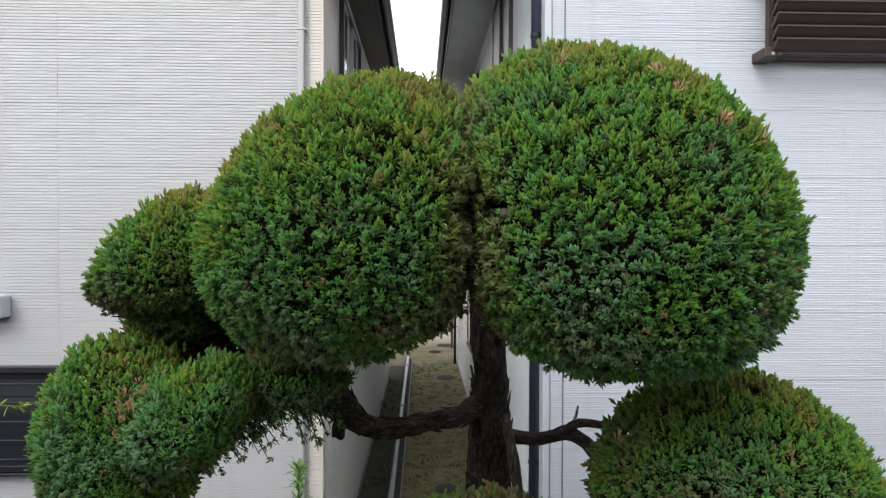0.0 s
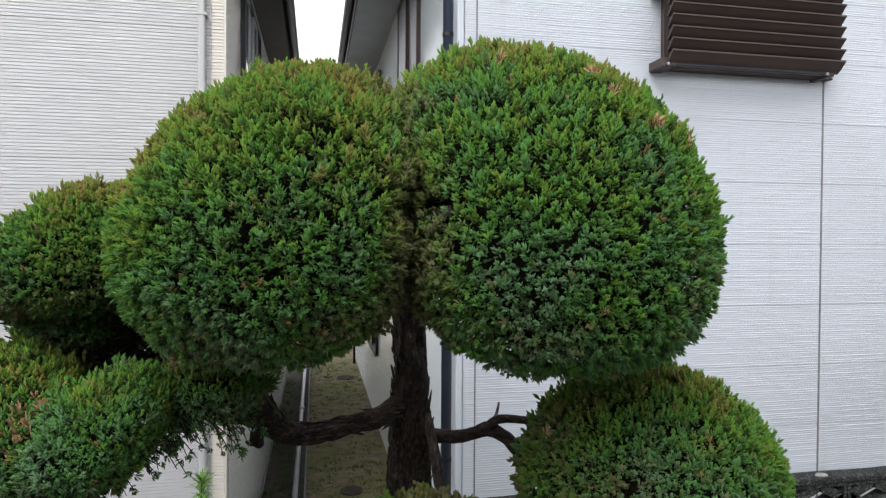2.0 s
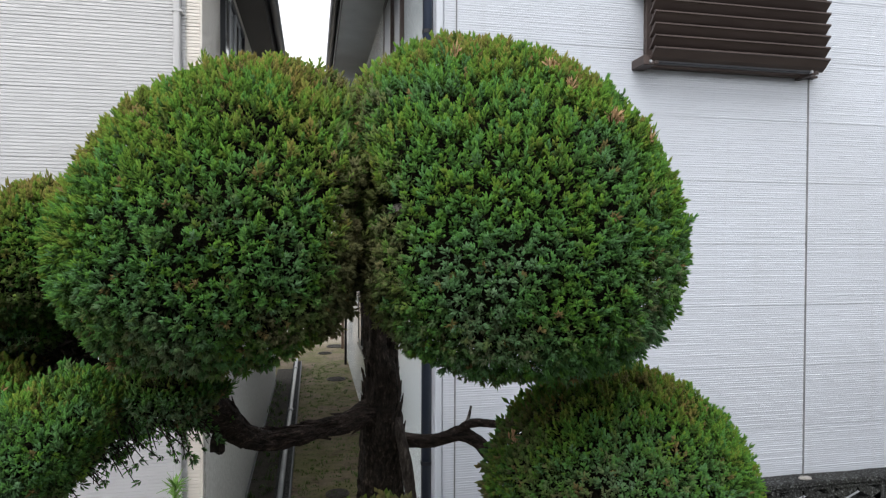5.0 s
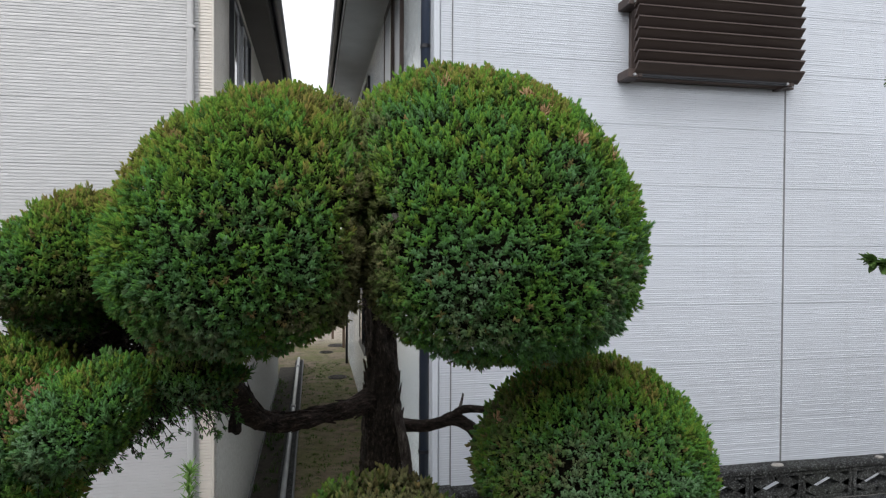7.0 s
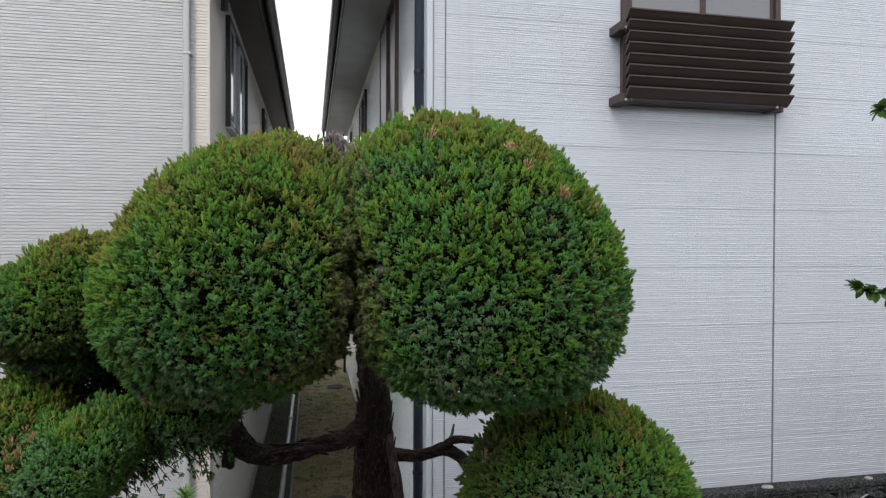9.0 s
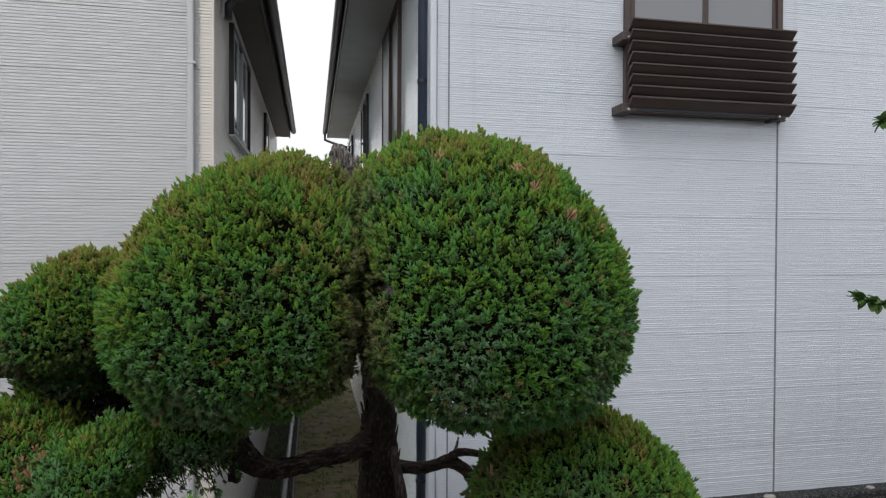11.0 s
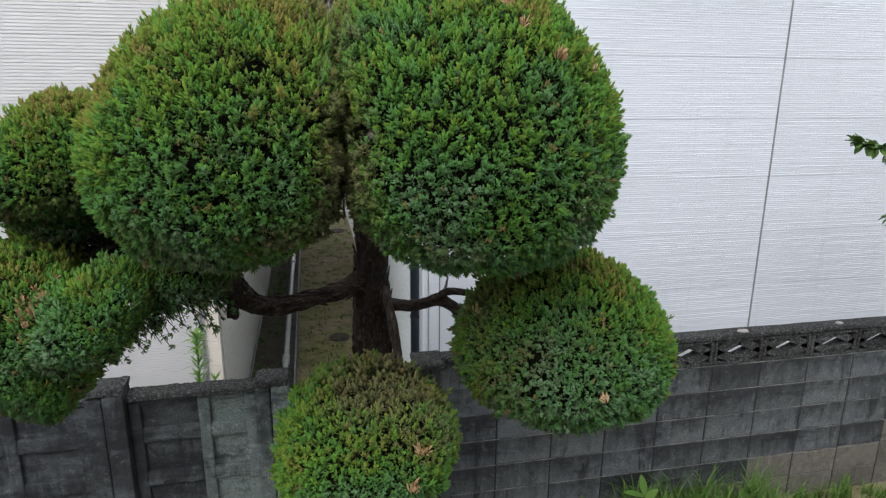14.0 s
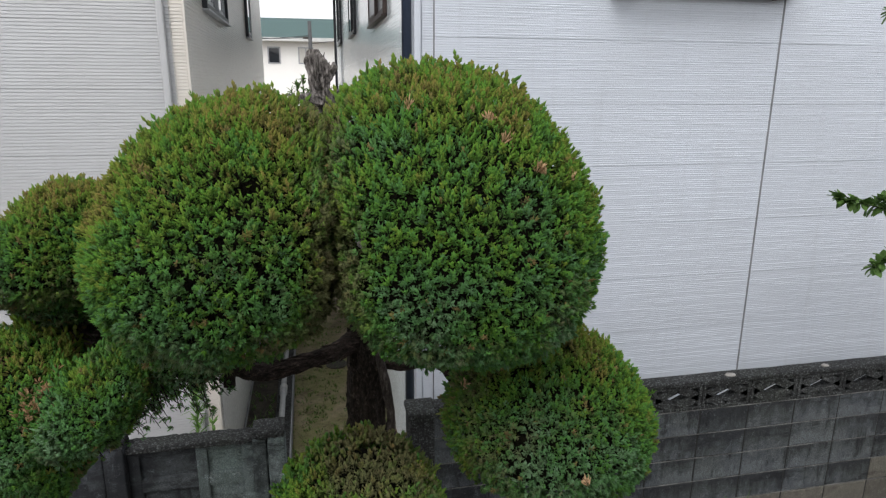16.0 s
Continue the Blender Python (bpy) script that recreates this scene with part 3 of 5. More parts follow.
gutter(white_house, 0.505, RY - 0.2, REAVE + 0.3, RTOP + 0.13, BLACK)
part("downpipe", tube([(0.505, REAVE + 0.22, RTOP + 0.08), (0.505, REAVE + 0.22, RTOP - 0.06), (0.70, REAVE + 0.05, RTOP - 0.16), (0.99, REAVE - 0.12, RTOP - 0.24), (0.99, REAVE - 0.12, 0.0)], [0.03] * 5, 10), BLACK, white_house, "thin dark rain pipe", smooth=True)
pipe_r = part("downpipe", tube([(1.016, 4.56, 0.02), (1.016, 4.56, RTOP - 0.25), (0.78, 4.50, RTOP - 0.08), (0.52, 4.45, RTOP + 0.08)], [0.036] * 4, 14), NAVY, white_house, "navy blue round downpipe at the corner", smooth=True)
for z in (1.35, 2.75, 4.33, 5.1):
    clip = part("pipe_clip", tube([(1.016, 4.56, z - 0.013), (1.016, 4.56, z + 0.013)], [0.041, 0.041], 14), BLACK, pipe_r)
    part("pipe_arm", box(1.016, 1.06, 4.55, 4.57, z - 0.008, z + 0.008), BLACK, pipe_r)
SIDE_R = lambda y, z: Matrix.Translation((RX + 0.005, y, z)) @ pose(0, 0, 0, 0, 0, -90)
window_unit(white_house, 1.42, 1.42, SIDE_R(7.43, 4.10), BROWN, BROWN, glass=GLASS_FROST, panes=2)
window_unit(white_house, 1.15, 1.2, SIDE_R(10.8, 4.20), BLACK, BLACK, panes=2)
window_unit(white_house, 1.2, 1.1, SIDE_R(14.6, 4.28), BLACK, BLACK, panes=1)
window_unit(white_house, 1.35, 0.95, SIDE_R(11.3, 1.1), BLACK, BLACK, panes=2)
window_unit(white_house, 1.37, 1.25, Matrix.Translation((2.53, RY - 0.012, 4.135)), BROWN, BROWN, glass=GLASS_FROST, panes=2)

# louvred screen on the upper window
louver = thing("louver_screen", "dark brown aluminium louvre screen fixed over a window", "louvre screen", (2.485, RY - 0.2, 4.125))
LW, PITCH = 1.37, 0.0808
for i in range(8):
    z = i * PITCH
    bm = bmesh.new()
    prof = [(0.026, -0.004), (-0.008, 0.022), (-0.034, 0.052), (-0.046, 0.064), (-0.053, 0.068), (-0.053, 0.078), (-0.040, 0.083), (-0.030, 0.074), (0.032, 0.006)]
    ends = [[bm.verts.new((x, y, z + h)) for y, h in prof] for x in (0.0, LW)]
    k = len(prof)
    for j in range(k):
        bm.faces.new((ends[0][j], ends[1][j], ends[1][(j + 1) % k], ends[0][(j + 1) % k]))
    bm.faces.new(ends[0])
    bm.faces.new(ends[1][::-1])
    part("slat", bm, BROWN, louver)
for x in (0.03, LW - 0.07):
    part("upright", box(x, x + 0.035, 0.015, 0.055, -0.02, 8 * PITCH + 0.01, 0.003), BROWN, louver)
    for z in (-0.026, 6.2 * PITCH):
        arm = part("bracket", box(x - (0.075 if x < 0.5 else 0.02), x + 0.02, 0.02, 0.195, z, z + 0.065, 0.004), BROWN, louver)
        part("bolt", tube([(x - 0.03, 0.005, z + 0.02), (x - 0.03, 0.03, z + 0.02)], [0.010, 0.010], 8), SILVER, arm)
part("bottom_rail", box(0.04, LW - 0.10, 0.016, 0.060, -0.012, 0.010, 0.003), BLACK, louver)

# ---- cream house ----
LX, LY, LEND, LTOP = -0.50, 4.845, 13.5, 5.25
LEAVE = 12.9
cream_house = thing("cream_house", "two-storey house in cream stacked-stone siding with brown eaves", "house", (0, 0, 0))
wall_l = part("wall", box(-9.0, LX - 0.02, LY, LEND, -0.1, LTOP), SIDING_L, cream_house)
lj = [3.03, 6.06, 7.865]
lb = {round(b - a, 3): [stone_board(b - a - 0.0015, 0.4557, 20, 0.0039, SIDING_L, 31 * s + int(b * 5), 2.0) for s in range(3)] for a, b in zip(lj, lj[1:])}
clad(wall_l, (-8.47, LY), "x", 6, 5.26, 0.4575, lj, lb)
corner_l = {0.08: [stone_board(0.0785, 0.4557, 20, 0.0046, SIDING_L_WARMED, 900 + s, 2.0) for s in range(3)]}
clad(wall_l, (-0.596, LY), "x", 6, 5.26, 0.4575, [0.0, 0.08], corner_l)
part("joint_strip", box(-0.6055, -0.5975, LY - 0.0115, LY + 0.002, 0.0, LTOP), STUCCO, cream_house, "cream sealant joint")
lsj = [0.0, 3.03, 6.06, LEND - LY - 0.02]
ls = {round(b - a, 3): [stone_board(b - a - 0.0015, 0.4557, 20, 0.0046, SIDING_L_WARMED, 41 * s + int(b * 5), 1.6, 0.0005) for s in range(2)] for a, b in zip(lsj, lsj[1:])}
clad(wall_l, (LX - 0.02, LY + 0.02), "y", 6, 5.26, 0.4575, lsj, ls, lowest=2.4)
part("stucco_base", box(LX - 0.019, LX + 0.008, LY + 0.065, LEND, -0.1, 2.45), STUCCO, cream_house, "beige stucco on the lower side wall")
part("foundation", box(-9.0, LX - 0.03, LY - 0.004, LEND, -0.1, 0.32), STUCCO, cream_house)
part("corner_trim", box(LX - 0.016, LX + 0.001, LY - 0.0125, LY + 0.024, 0.0, LTOP, 0.002), SIDING_L_WARMED, cream_house)
part("soffit", box(LX - 0.02, -0.245, LY - 0.18, LEAVE + 0.3, LTOP, LTOP + 0.03), SOFFIT_DARK, cream_house, "dark brown soffit under the eave")
part("fascia", box(-0.245, -0.225, LY - 0.2, LEAVE + 0.32, LTOP - 0.02, LTOP + 0.17, 0.004), SOFFIT_DARK, cream_house)
gutter(cream_house, -0.165, LY - 0.2, LEAVE + 0.3, LTOP + 0.12, BLACK)
gable_roof(cream_house, -0.2, -9.3, LY, LEAVE, LTOP + 0.14, -5.0, LTOP + 2.0, SIDING_L)
part("rain_elbow", tube([(-0.17, 5.25, LTOP + 0.08), (-0.20, 5.25, LTOP - 0.10), (-0.40, 5.26, LTOP - 0.15), (-0.45, 5.26, LTOP - 0.22), (-0.45, 5.26, LTOP - 0.33)], [0.032] * 5, 10), BLACK, cream_house, "dark rain pipe elbow under the eave", smooth=True)
pl = part("downpipe", box(-0.677, -0.631, LY - 0.072, LY - 0.02, 0.05, LTOP, 0.012, segments=2), SIDING_L, cream_house, "pale grey square downpipe")
for z in (0.9, 2.6, 4.42):
    part("pipe_clip", box(-0.681, -0.618, LY - 0.075, LY - 0.006, z, z + 0.02, 0.003), SIDING_L, pl)
SIDE_L = lambda y, z: Matrix.Translation((LX - 0.005, y, z)) @ pose(0, 0, 0, 0, 0, 90)
window_unit(cream_house, 1.55, 0.98, SIDE_L(5.76, 4.08), BLACK, SILVER, panes=4, depth=0.04, sash_mat=SILVER)
window_unit(cream_house, 0.6, 0.95, SIDE_L(9.85, 4.13), BLACK, SILVER, panes=1, depth=0.04, sash_mat=SILVER)

# barred ground-floor window, seen beside the foliage
win_l = window_unit(cream_house, 1.6, 0.76, Matrix.Translation((-4.005, LY - 0.012, 1.225)), BLACK, BLACK, panes=2, depth=0.06)
bm = bmesh.new()
for i in range(5):
    z = 0.10 + i * 0.135
    box(0.03, 1.57, -0.108, -0.095, z, z + 0.013, 0.002, bm)
part("grille", bm, BLACK, win_l, "dark horizontal bars before the window")
hood = thing("vent_hood", "pale grey metal vent hood on the siding", "vent hood", (-2.86, LY - 0.02, 2.35))
bm = box(-0.12, 0.12, -0.13, 0.0, -0.01, 0.155, 0.02, segments=3)
part("cover", bm, TRIM_WHITE, hood, smooth=False)
part("outlet", box(-0.11, 0.11, -0.12, -0.01, -0.022, -0.008), BLACK, hood)

# ---- far end of the passage ----
far_house = thing("far_house", "distant white house with a green roof", "house", (0, 0, 0))
part("wall", box(-9, 9, 40.0, 48.0, -0.1, 6.1), FAR_WHITE, far_house)
bm = bmesh.new()
q = [(-9.6, 39.3, 6.0), (9.6, 39.3, 6.0), (9.6, 44, 7.55), (-9.6, 44, 7.55), (-9.6, 48.6, 6.0), (9.6, 48.6, 6.0)]
q = [bm.verts.new(v) for v in q]
for f in ((0, 1, 2, 3), (3, 2, 5, 4), (1, 0, 4, 5), (0, 3, 4), (1, 5, 2)):
    bm.faces.new([q[i] for i in f])
part("roof", bm, ROOF_GREEN, far_house, "green sheet roof")
part("fascia", box(-9.6, 9.6, 39.24, 39.3, 5.86, 6.06), SOFFIT_PALE, far_house)
window_unit(far_house, 0.74, 0.966, Matrix.Translation((-1.81, 40.0, 4.61)), SILVER, SILVER, panes=1, sill=False)
window_unit(far_house, 0.90, 0.966, Matrix.Translation((-0.06, 40.0, 4.61)), SILVER, SILVER, glass=CURTAIN, panes=2, sill=False)
pole = thing("utility_pole", "slim grey utility pole with sagging wires", "utility pole", (0.58, 30.0, 0))
part("shaft", tube([(0, 0, 0), (0, 0, 6.15)], [0.11, 0.085], 12), grained("pole_grey", (0.045, 0.047, 0.05), (0.08, 0.082, 0.085)), pole, smooth=True)
part("cross_arm", box(-0.32, 0.1, -0.04, 0.04, 5.4, 5.5, 0.01), IRON, pole)
for z0, dz, x1, x2 in ((5.55, -0.25, -9, 0), (5.2, 0.3, 0, 9), (5.5, -0.1, -3.2, 0.0)):
    pts = [(x1 + (x2 - x1) * i / 12, 0, z0 + dz * (1 - abs(i / 6 - 1) ** 2)) for i in range(13)]
    part("wire", tube(pts, [0.014] * 13, 5), BLACK, pole)
for i, (x, y, h) in enumerate(((0.78, 18.6, 0.95), (1.02, 17.0, 1.3), (0.30, 18.9, 0.95))):
    p = thing("wooden_post", "weathered brown wooden post in the ground", "post", (x, y, 0), "posts at the end of the passage")
    part("shaft", box(-0.035, 0.035, -0.035, 0.035, -0.05, h, 0.006), POST_WOOD, p)
    part("cap", box(-0.042, 0.042, -0.042, 0.042, h - 0.01, h + 0.025, 0.006), POST_WOOD, p)


# ---- the clipped juniper ----
def superellipsoid(d, radii, power):
    """How far the surface lies along unit directions d, and the normals there."""
    q = np.abs(d) / radii
    r = 1.0 / np.power(np.sum(np.power(q, power), axis=1), 1.0 / power)
    p = d * r[:, None]
    g = np.sign(p) * np.power(np.abs(p) / radii + 1e-6, power - 1) / radii
    return p, g / np.linalg.norm(g, axis=1)[:, None]


def field(points, scale, seed):
    off = Vector((seed * 7.31, seed * 3.17, seed * 1.7))
    return np.array([noise.noise(Vector(p) * scale + off) for p in points])


def sprays(pos, nor, age, rng, fingers, length, width, upward, spread):
    """Tufts of plump scale-leaved sprigs fanning out of one point: vertices, triangles, normals, age and tip."""
    n = len(pos)
    axis = nor * 0.8 + np.array([0, 0, upward]) + rng.normal(0, 0.32, (n, 3))
    axis /= np.linalg.norm(axis, axis=1)[:, None]
    size = length * rng.uniform(0.75, 1.3, n)
    P, X, A = np.repeat(pos, fingers, axis=0), np.repeat(axis, fingers, axis=0), np.repeat(age, fingers)
    Z = np.repeat(size, fingers)
    m = len(P)
    R = rng.normal(0, 1, (m, 3))
    R -= X * np.sum(R * X, axis=1)[:, None]
    R /= np.linalg.norm(R, axis=1)[:, None] + 1e-9
    lean = np.tile(np.sqrt((np.arange(fingers) + 0.3) / fingers), n)
    D = X + R * (spread * lean)[:, None]
    D /= np.linalg.norm(D, axis=1)[:, None]
    L = Z * (1.08 - 0.42 * lean) * rng.uniform(0.8, 1.15, m)
    W = width * rng.uniform(0.75, 1.25, m)
    S = np.cross(D, rng.normal(0, 1, (m, 3)))
    S /= np.linalg.norm(S, axis=1)[:, None] + 1e-9
    T = np.cross(D, S)
    B = P - X * (Z * 0.55)[:, None]
    V, G = np.empty((m, 5, 3)), np.empty((m, 5, 3))
    for k in range(3):
        a = 2 * math.pi * k / 3
        out = math.cos(a) * S + math.sin(a) * T
        V[:, k] = B + D * (L * 0.66)[:, None] + out * W[:, None]
        G[:, k] = out * 0.8 + D * 0.6 + X * 0.35
    V[:, 3] = B + D * L[:, None]
    G[:, 3] = D + X * 0.3
    V[:, 4] = B + D * (L * 0.12)[:, None]
    G[:, 4] = R * 0.6 + D * 0.4 + X * 0.3
    G /= np.linalg.norm(G, axis=2)[:, :, None] + 1e-9
    tri = np.array([(0, 1, 3), (1, 2, 3), (2, 0, 3), (1, 0, 4), (2, 1, 4), (0, 2, 4)])
    F = (np.arange(m) * 5)[:, None, None] + tri[None]
    shade = rng.uniform(-0.08, 0.08, m)
    tip = np.stack([0.5 + shade] * 3 + [0.95 + shade, shade], 1).ravel()
    return V.reshape(-1, 3), F.reshape(-1, 3), G.reshape(-1, 3), np.repeat(A, 5), np.clip(tip, 0, 1)


def tufts(pos, axis, size, plume, age, dull, rng, fingers, width):
    """Juniper shoots: sprigs set along an axis, from open rosettes (plume 0) to pointed plumes (plume 1)."""
    n = len(pos)
    axis = axis / np.linalg.norm(axis, axis=1)[:, None]
    rep = lambda v: np.repeat(v, fingers, axis=0)
    P, X, Z, A, U, Q = rep(pos), rep(axis), rep(size), rep(age), rep(dull), rep(plume)
    m = len(P)
    k = np.tile((np.arange(fingers) + 0.5) / fingers, n)
    R = rng.normal(0, 1, (m, 3))
    R -= X * np.sum(R * X, axis=1)[:, None]
    R /= np.linalg.norm(R, axis=1)[:, None] + 1e-9
    open_angle = (1 - Q) * (1.30 - 1.05 * k) + Q * (0.95 - 0.80 * k) + rng.normal(0, 0.13, m)
    D = X * np.cos(open_angle)[:, None] + R * np.sin(open_angle)[:, None]
    station = ((1 - Q) * 0.30 * k + Q * 0.68 * k) * Z
    L = Z * ((1 - Q) * 0.54 + Q * (0.46 - 0.12 * k)) * rng.uniform(0.75, 1.2, m)
    W = width * (0.80 + 0.14 * Q) * rng.uniform(0.75, 1.25, m)
    B = P + X * (station - 0.5 * Z)[:, None]
    S = np.cross(D, rng.normal(0, 1, (m, 3)))
    S /= np.linalg.norm(S, axis=1)[:, None] + 1e-9
    T = np.cross(D, S)
    V, G = np.empty((m, 5, 3)), np.empty((m, 5, 3))
    for j in range(3):
        a = 2 * math.pi * j / 3
        out = math.cos(a) * S + math.sin(a) * T
        V[:, j] = B + D * (L * (0.42 + 0.18 * Q))[:, None] + out * W[:, None]
        G[:, j] = out * 0.9 + D * 0.5 + X * 0.25
    V[:, 3] = B + D * L[:, None]
    G[:, 3] = D + X * 0.2
    V[:, 4] = B + D * (L * 0.08)[:, None]
    G[:, 4] = R * 0.6 + D * 0.4 + X * 0.2
    G /= np.linalg.norm(G, axis=2)[:, :, None] + 1e-9
    tri = np.array([(0, 1, 3), (1, 2, 3), (2, 0, 3), (1, 0, 4), (2, 1, 4), (0, 2, 4)])
    F = (np.arange(m) * 5)[:, None, None] + tri[None]
    # lower sprigs of a tuft take more of the painted base shade
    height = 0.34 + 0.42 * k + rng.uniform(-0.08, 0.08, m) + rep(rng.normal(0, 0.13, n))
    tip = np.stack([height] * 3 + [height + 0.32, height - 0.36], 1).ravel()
    return V.reshape(-1, 3), F.reshape(-1, 3), G.reshape(-1, 3), np.repeat(A, 5), np.clip(tip, 0, 1), np.repeat(U, 5)


def pad(name, parent, centre, radii, power=2.4, seed=1, density=2350, lump=0.024, label="", shear=0.0, taper=0.0, tilt=0.0, slope=0.0, pressed=None, loose=0.0, tone=0.0, dry=0.0, drybias=(0, 0, 0), holes=()):
    """One clipped cushion of foliage over a twiggy heart coloured near-black for its shade. tone: towards blue-green;
    dry, drybias: how much is dull, and on which side; holes: x, y, z, radius.
    """
    rng = np.random.default_rng(seed)
    radii = np.array(radii)
    area = 4 * math.pi * (((radii[0] * radii[1]) ** 1.6 + (radii[0] * radii[2]) ** 1.6 + (radii[1] * radii[2]) ** 1.6) / 3) ** (1 / 1.6)
    n = int(area * density * (1 - 0.45 * loose))
    lump *= 1 + loose
    i = np.arange(n) + 0.5
    phi, th = np.arccos(1 - 2 * i / n), math.pi * (1 + 5 ** 0.5) * i
    d = np.stack([np.cos(th) * np.sin(phi), np.sin(th) * np.sin(phi), np.cos(phi)], 1) + rng.normal(0, 0.022, (n, 3))
    d = d * radii
    d /= np.linalg.norm(d, axis=1)[:, None]
    p, nor = superellipsoid(d, radii, power)

    def bend(p):
        w = p.copy()
        w[:, :2] *= 1 - taper * p[:, 2:] / radii[2]
        w[:, 0] += shear * p[:, 2]
        w[:, 2] += tilt * w[:, 1] - slope * np.maximum(0.0, w[:, 0] + 0.10)
        w += np.array(centre)
        if pressed:
            at = pressed[0] + 0.05 * field(w * (0, 1, 1), 5.0, 4.0)
            over = np.maximum(0.0, (w[:, 0] - at) * pressed[1])
            w[:, 0] -= pressed[1] * over * pressed[2]
        return w

    w = bend(p)
    big, mid, small = field(w, 3.0, seed), field(w, 9.0, seed + 3), field(w, 24.0, seed + 5)
    crack = np.exp(-np.square(field(w, 11.0, seed + 23) / 0.09)) * (field(w, 4.0, seed + 29) > -0.05)
    up = nor[:, 2]
    w = w + nor * (-0.010 - 0.024 * crack + lump * 0.9 * big + lump * 0.55 * mid + 0.022 * small + rng.uniform(-0.016, 0.010, n))[:, None]
    patch, sweep, dead = field(w, 7.0, seed + 11), field(w, 2.6, seed + 13), field(w, 5.0, seed + 17)
    # hue follows facing too: yellower on top and sides, undersides greened to brighten them
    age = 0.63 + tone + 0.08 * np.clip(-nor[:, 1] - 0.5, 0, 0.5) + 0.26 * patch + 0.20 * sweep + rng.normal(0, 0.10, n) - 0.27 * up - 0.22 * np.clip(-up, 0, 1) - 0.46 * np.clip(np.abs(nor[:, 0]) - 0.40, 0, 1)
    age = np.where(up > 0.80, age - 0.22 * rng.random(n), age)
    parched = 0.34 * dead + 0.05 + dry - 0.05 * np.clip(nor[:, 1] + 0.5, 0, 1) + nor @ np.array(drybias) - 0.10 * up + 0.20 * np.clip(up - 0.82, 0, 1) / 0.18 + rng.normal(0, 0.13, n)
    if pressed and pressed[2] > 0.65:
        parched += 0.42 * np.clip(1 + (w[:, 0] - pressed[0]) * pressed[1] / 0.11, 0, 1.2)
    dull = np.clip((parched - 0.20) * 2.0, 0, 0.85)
    age = np.clip(age, 0.10, 1.0)
    russet = rng.random(n) < 0.012 + 0.04 * (dead > 0.28)
    age, dull = np.where(russet, rng.uniform(0.0, 0.12, n), age), np.where(russet, 0.35, dull)
    plume = np.clip(0.54 + 0.62 * up + 0.35 * sweep + rng.normal(0, 0.18, n) - 0.5 * dull, 0.0, 1.0)
    keep = w[:, 1] < centre[1] + radii[1] * 0.12
    rear = ~keep & (rng.random(n) < 0.42)
    gone = np.zeros(n, bool)
    for hx, hy, hz, hr in holes:
        gone |= np.linalg.norm((w - (hx, hy, hz)) * (1, 0.5, 1.25), axis=1) < hr * rng.uniform(0.75, 1.1, n)
    keep &= ~gone
    rise = np.clip(0.42 + 0.55 * up, 0.02, 0.80)
    axis = nor * 0.75 + np.stack([np.zeros(n), np.zeros(n), rise], 1) + rng.normal(0, 0.24, (n, 3))
    size = (0.031 + 0.017 * plume) * rng.lognormal(0, 0.20, n)
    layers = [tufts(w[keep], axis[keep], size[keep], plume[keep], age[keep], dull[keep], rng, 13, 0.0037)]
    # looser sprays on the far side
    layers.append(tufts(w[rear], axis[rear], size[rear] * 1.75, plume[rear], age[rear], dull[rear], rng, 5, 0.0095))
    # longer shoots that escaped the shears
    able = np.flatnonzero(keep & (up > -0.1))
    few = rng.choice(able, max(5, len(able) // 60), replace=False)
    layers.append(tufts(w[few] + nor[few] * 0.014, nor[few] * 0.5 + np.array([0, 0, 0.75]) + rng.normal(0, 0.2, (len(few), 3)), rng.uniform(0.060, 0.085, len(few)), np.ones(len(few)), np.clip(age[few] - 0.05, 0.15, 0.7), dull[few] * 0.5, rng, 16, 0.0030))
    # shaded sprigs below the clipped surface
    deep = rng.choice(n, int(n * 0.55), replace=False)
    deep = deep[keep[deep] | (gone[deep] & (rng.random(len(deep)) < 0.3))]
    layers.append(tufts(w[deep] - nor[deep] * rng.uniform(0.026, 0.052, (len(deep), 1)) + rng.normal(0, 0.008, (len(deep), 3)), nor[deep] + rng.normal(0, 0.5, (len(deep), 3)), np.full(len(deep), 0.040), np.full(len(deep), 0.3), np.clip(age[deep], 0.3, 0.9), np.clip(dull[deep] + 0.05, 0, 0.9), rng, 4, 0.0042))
    # the heart, a closed shell with the inner shade in its colour
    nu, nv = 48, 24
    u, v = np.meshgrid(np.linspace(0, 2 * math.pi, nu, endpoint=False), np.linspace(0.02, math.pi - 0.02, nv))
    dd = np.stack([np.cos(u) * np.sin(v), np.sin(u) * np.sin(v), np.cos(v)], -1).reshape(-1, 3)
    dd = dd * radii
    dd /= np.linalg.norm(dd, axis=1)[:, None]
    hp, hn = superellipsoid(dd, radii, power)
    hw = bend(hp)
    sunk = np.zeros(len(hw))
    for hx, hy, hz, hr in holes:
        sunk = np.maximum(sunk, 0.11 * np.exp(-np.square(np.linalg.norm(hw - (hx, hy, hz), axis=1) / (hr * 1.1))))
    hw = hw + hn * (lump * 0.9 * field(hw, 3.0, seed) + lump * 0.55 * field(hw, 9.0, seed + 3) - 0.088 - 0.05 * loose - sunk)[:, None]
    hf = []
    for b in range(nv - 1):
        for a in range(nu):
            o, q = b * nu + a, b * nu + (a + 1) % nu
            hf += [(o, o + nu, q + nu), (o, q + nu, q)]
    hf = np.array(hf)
    verts, tris, normals, attrs = [], [], [], {"age": [], "tip": [], "dull": []}
    count = 0
    for V, F, G, A, T, U in layers:
        verts.append(V)
        tris.append(F + count)
        normals.append(G)
        attrs["age"].append(A)
        attrs["tip"].append(T)
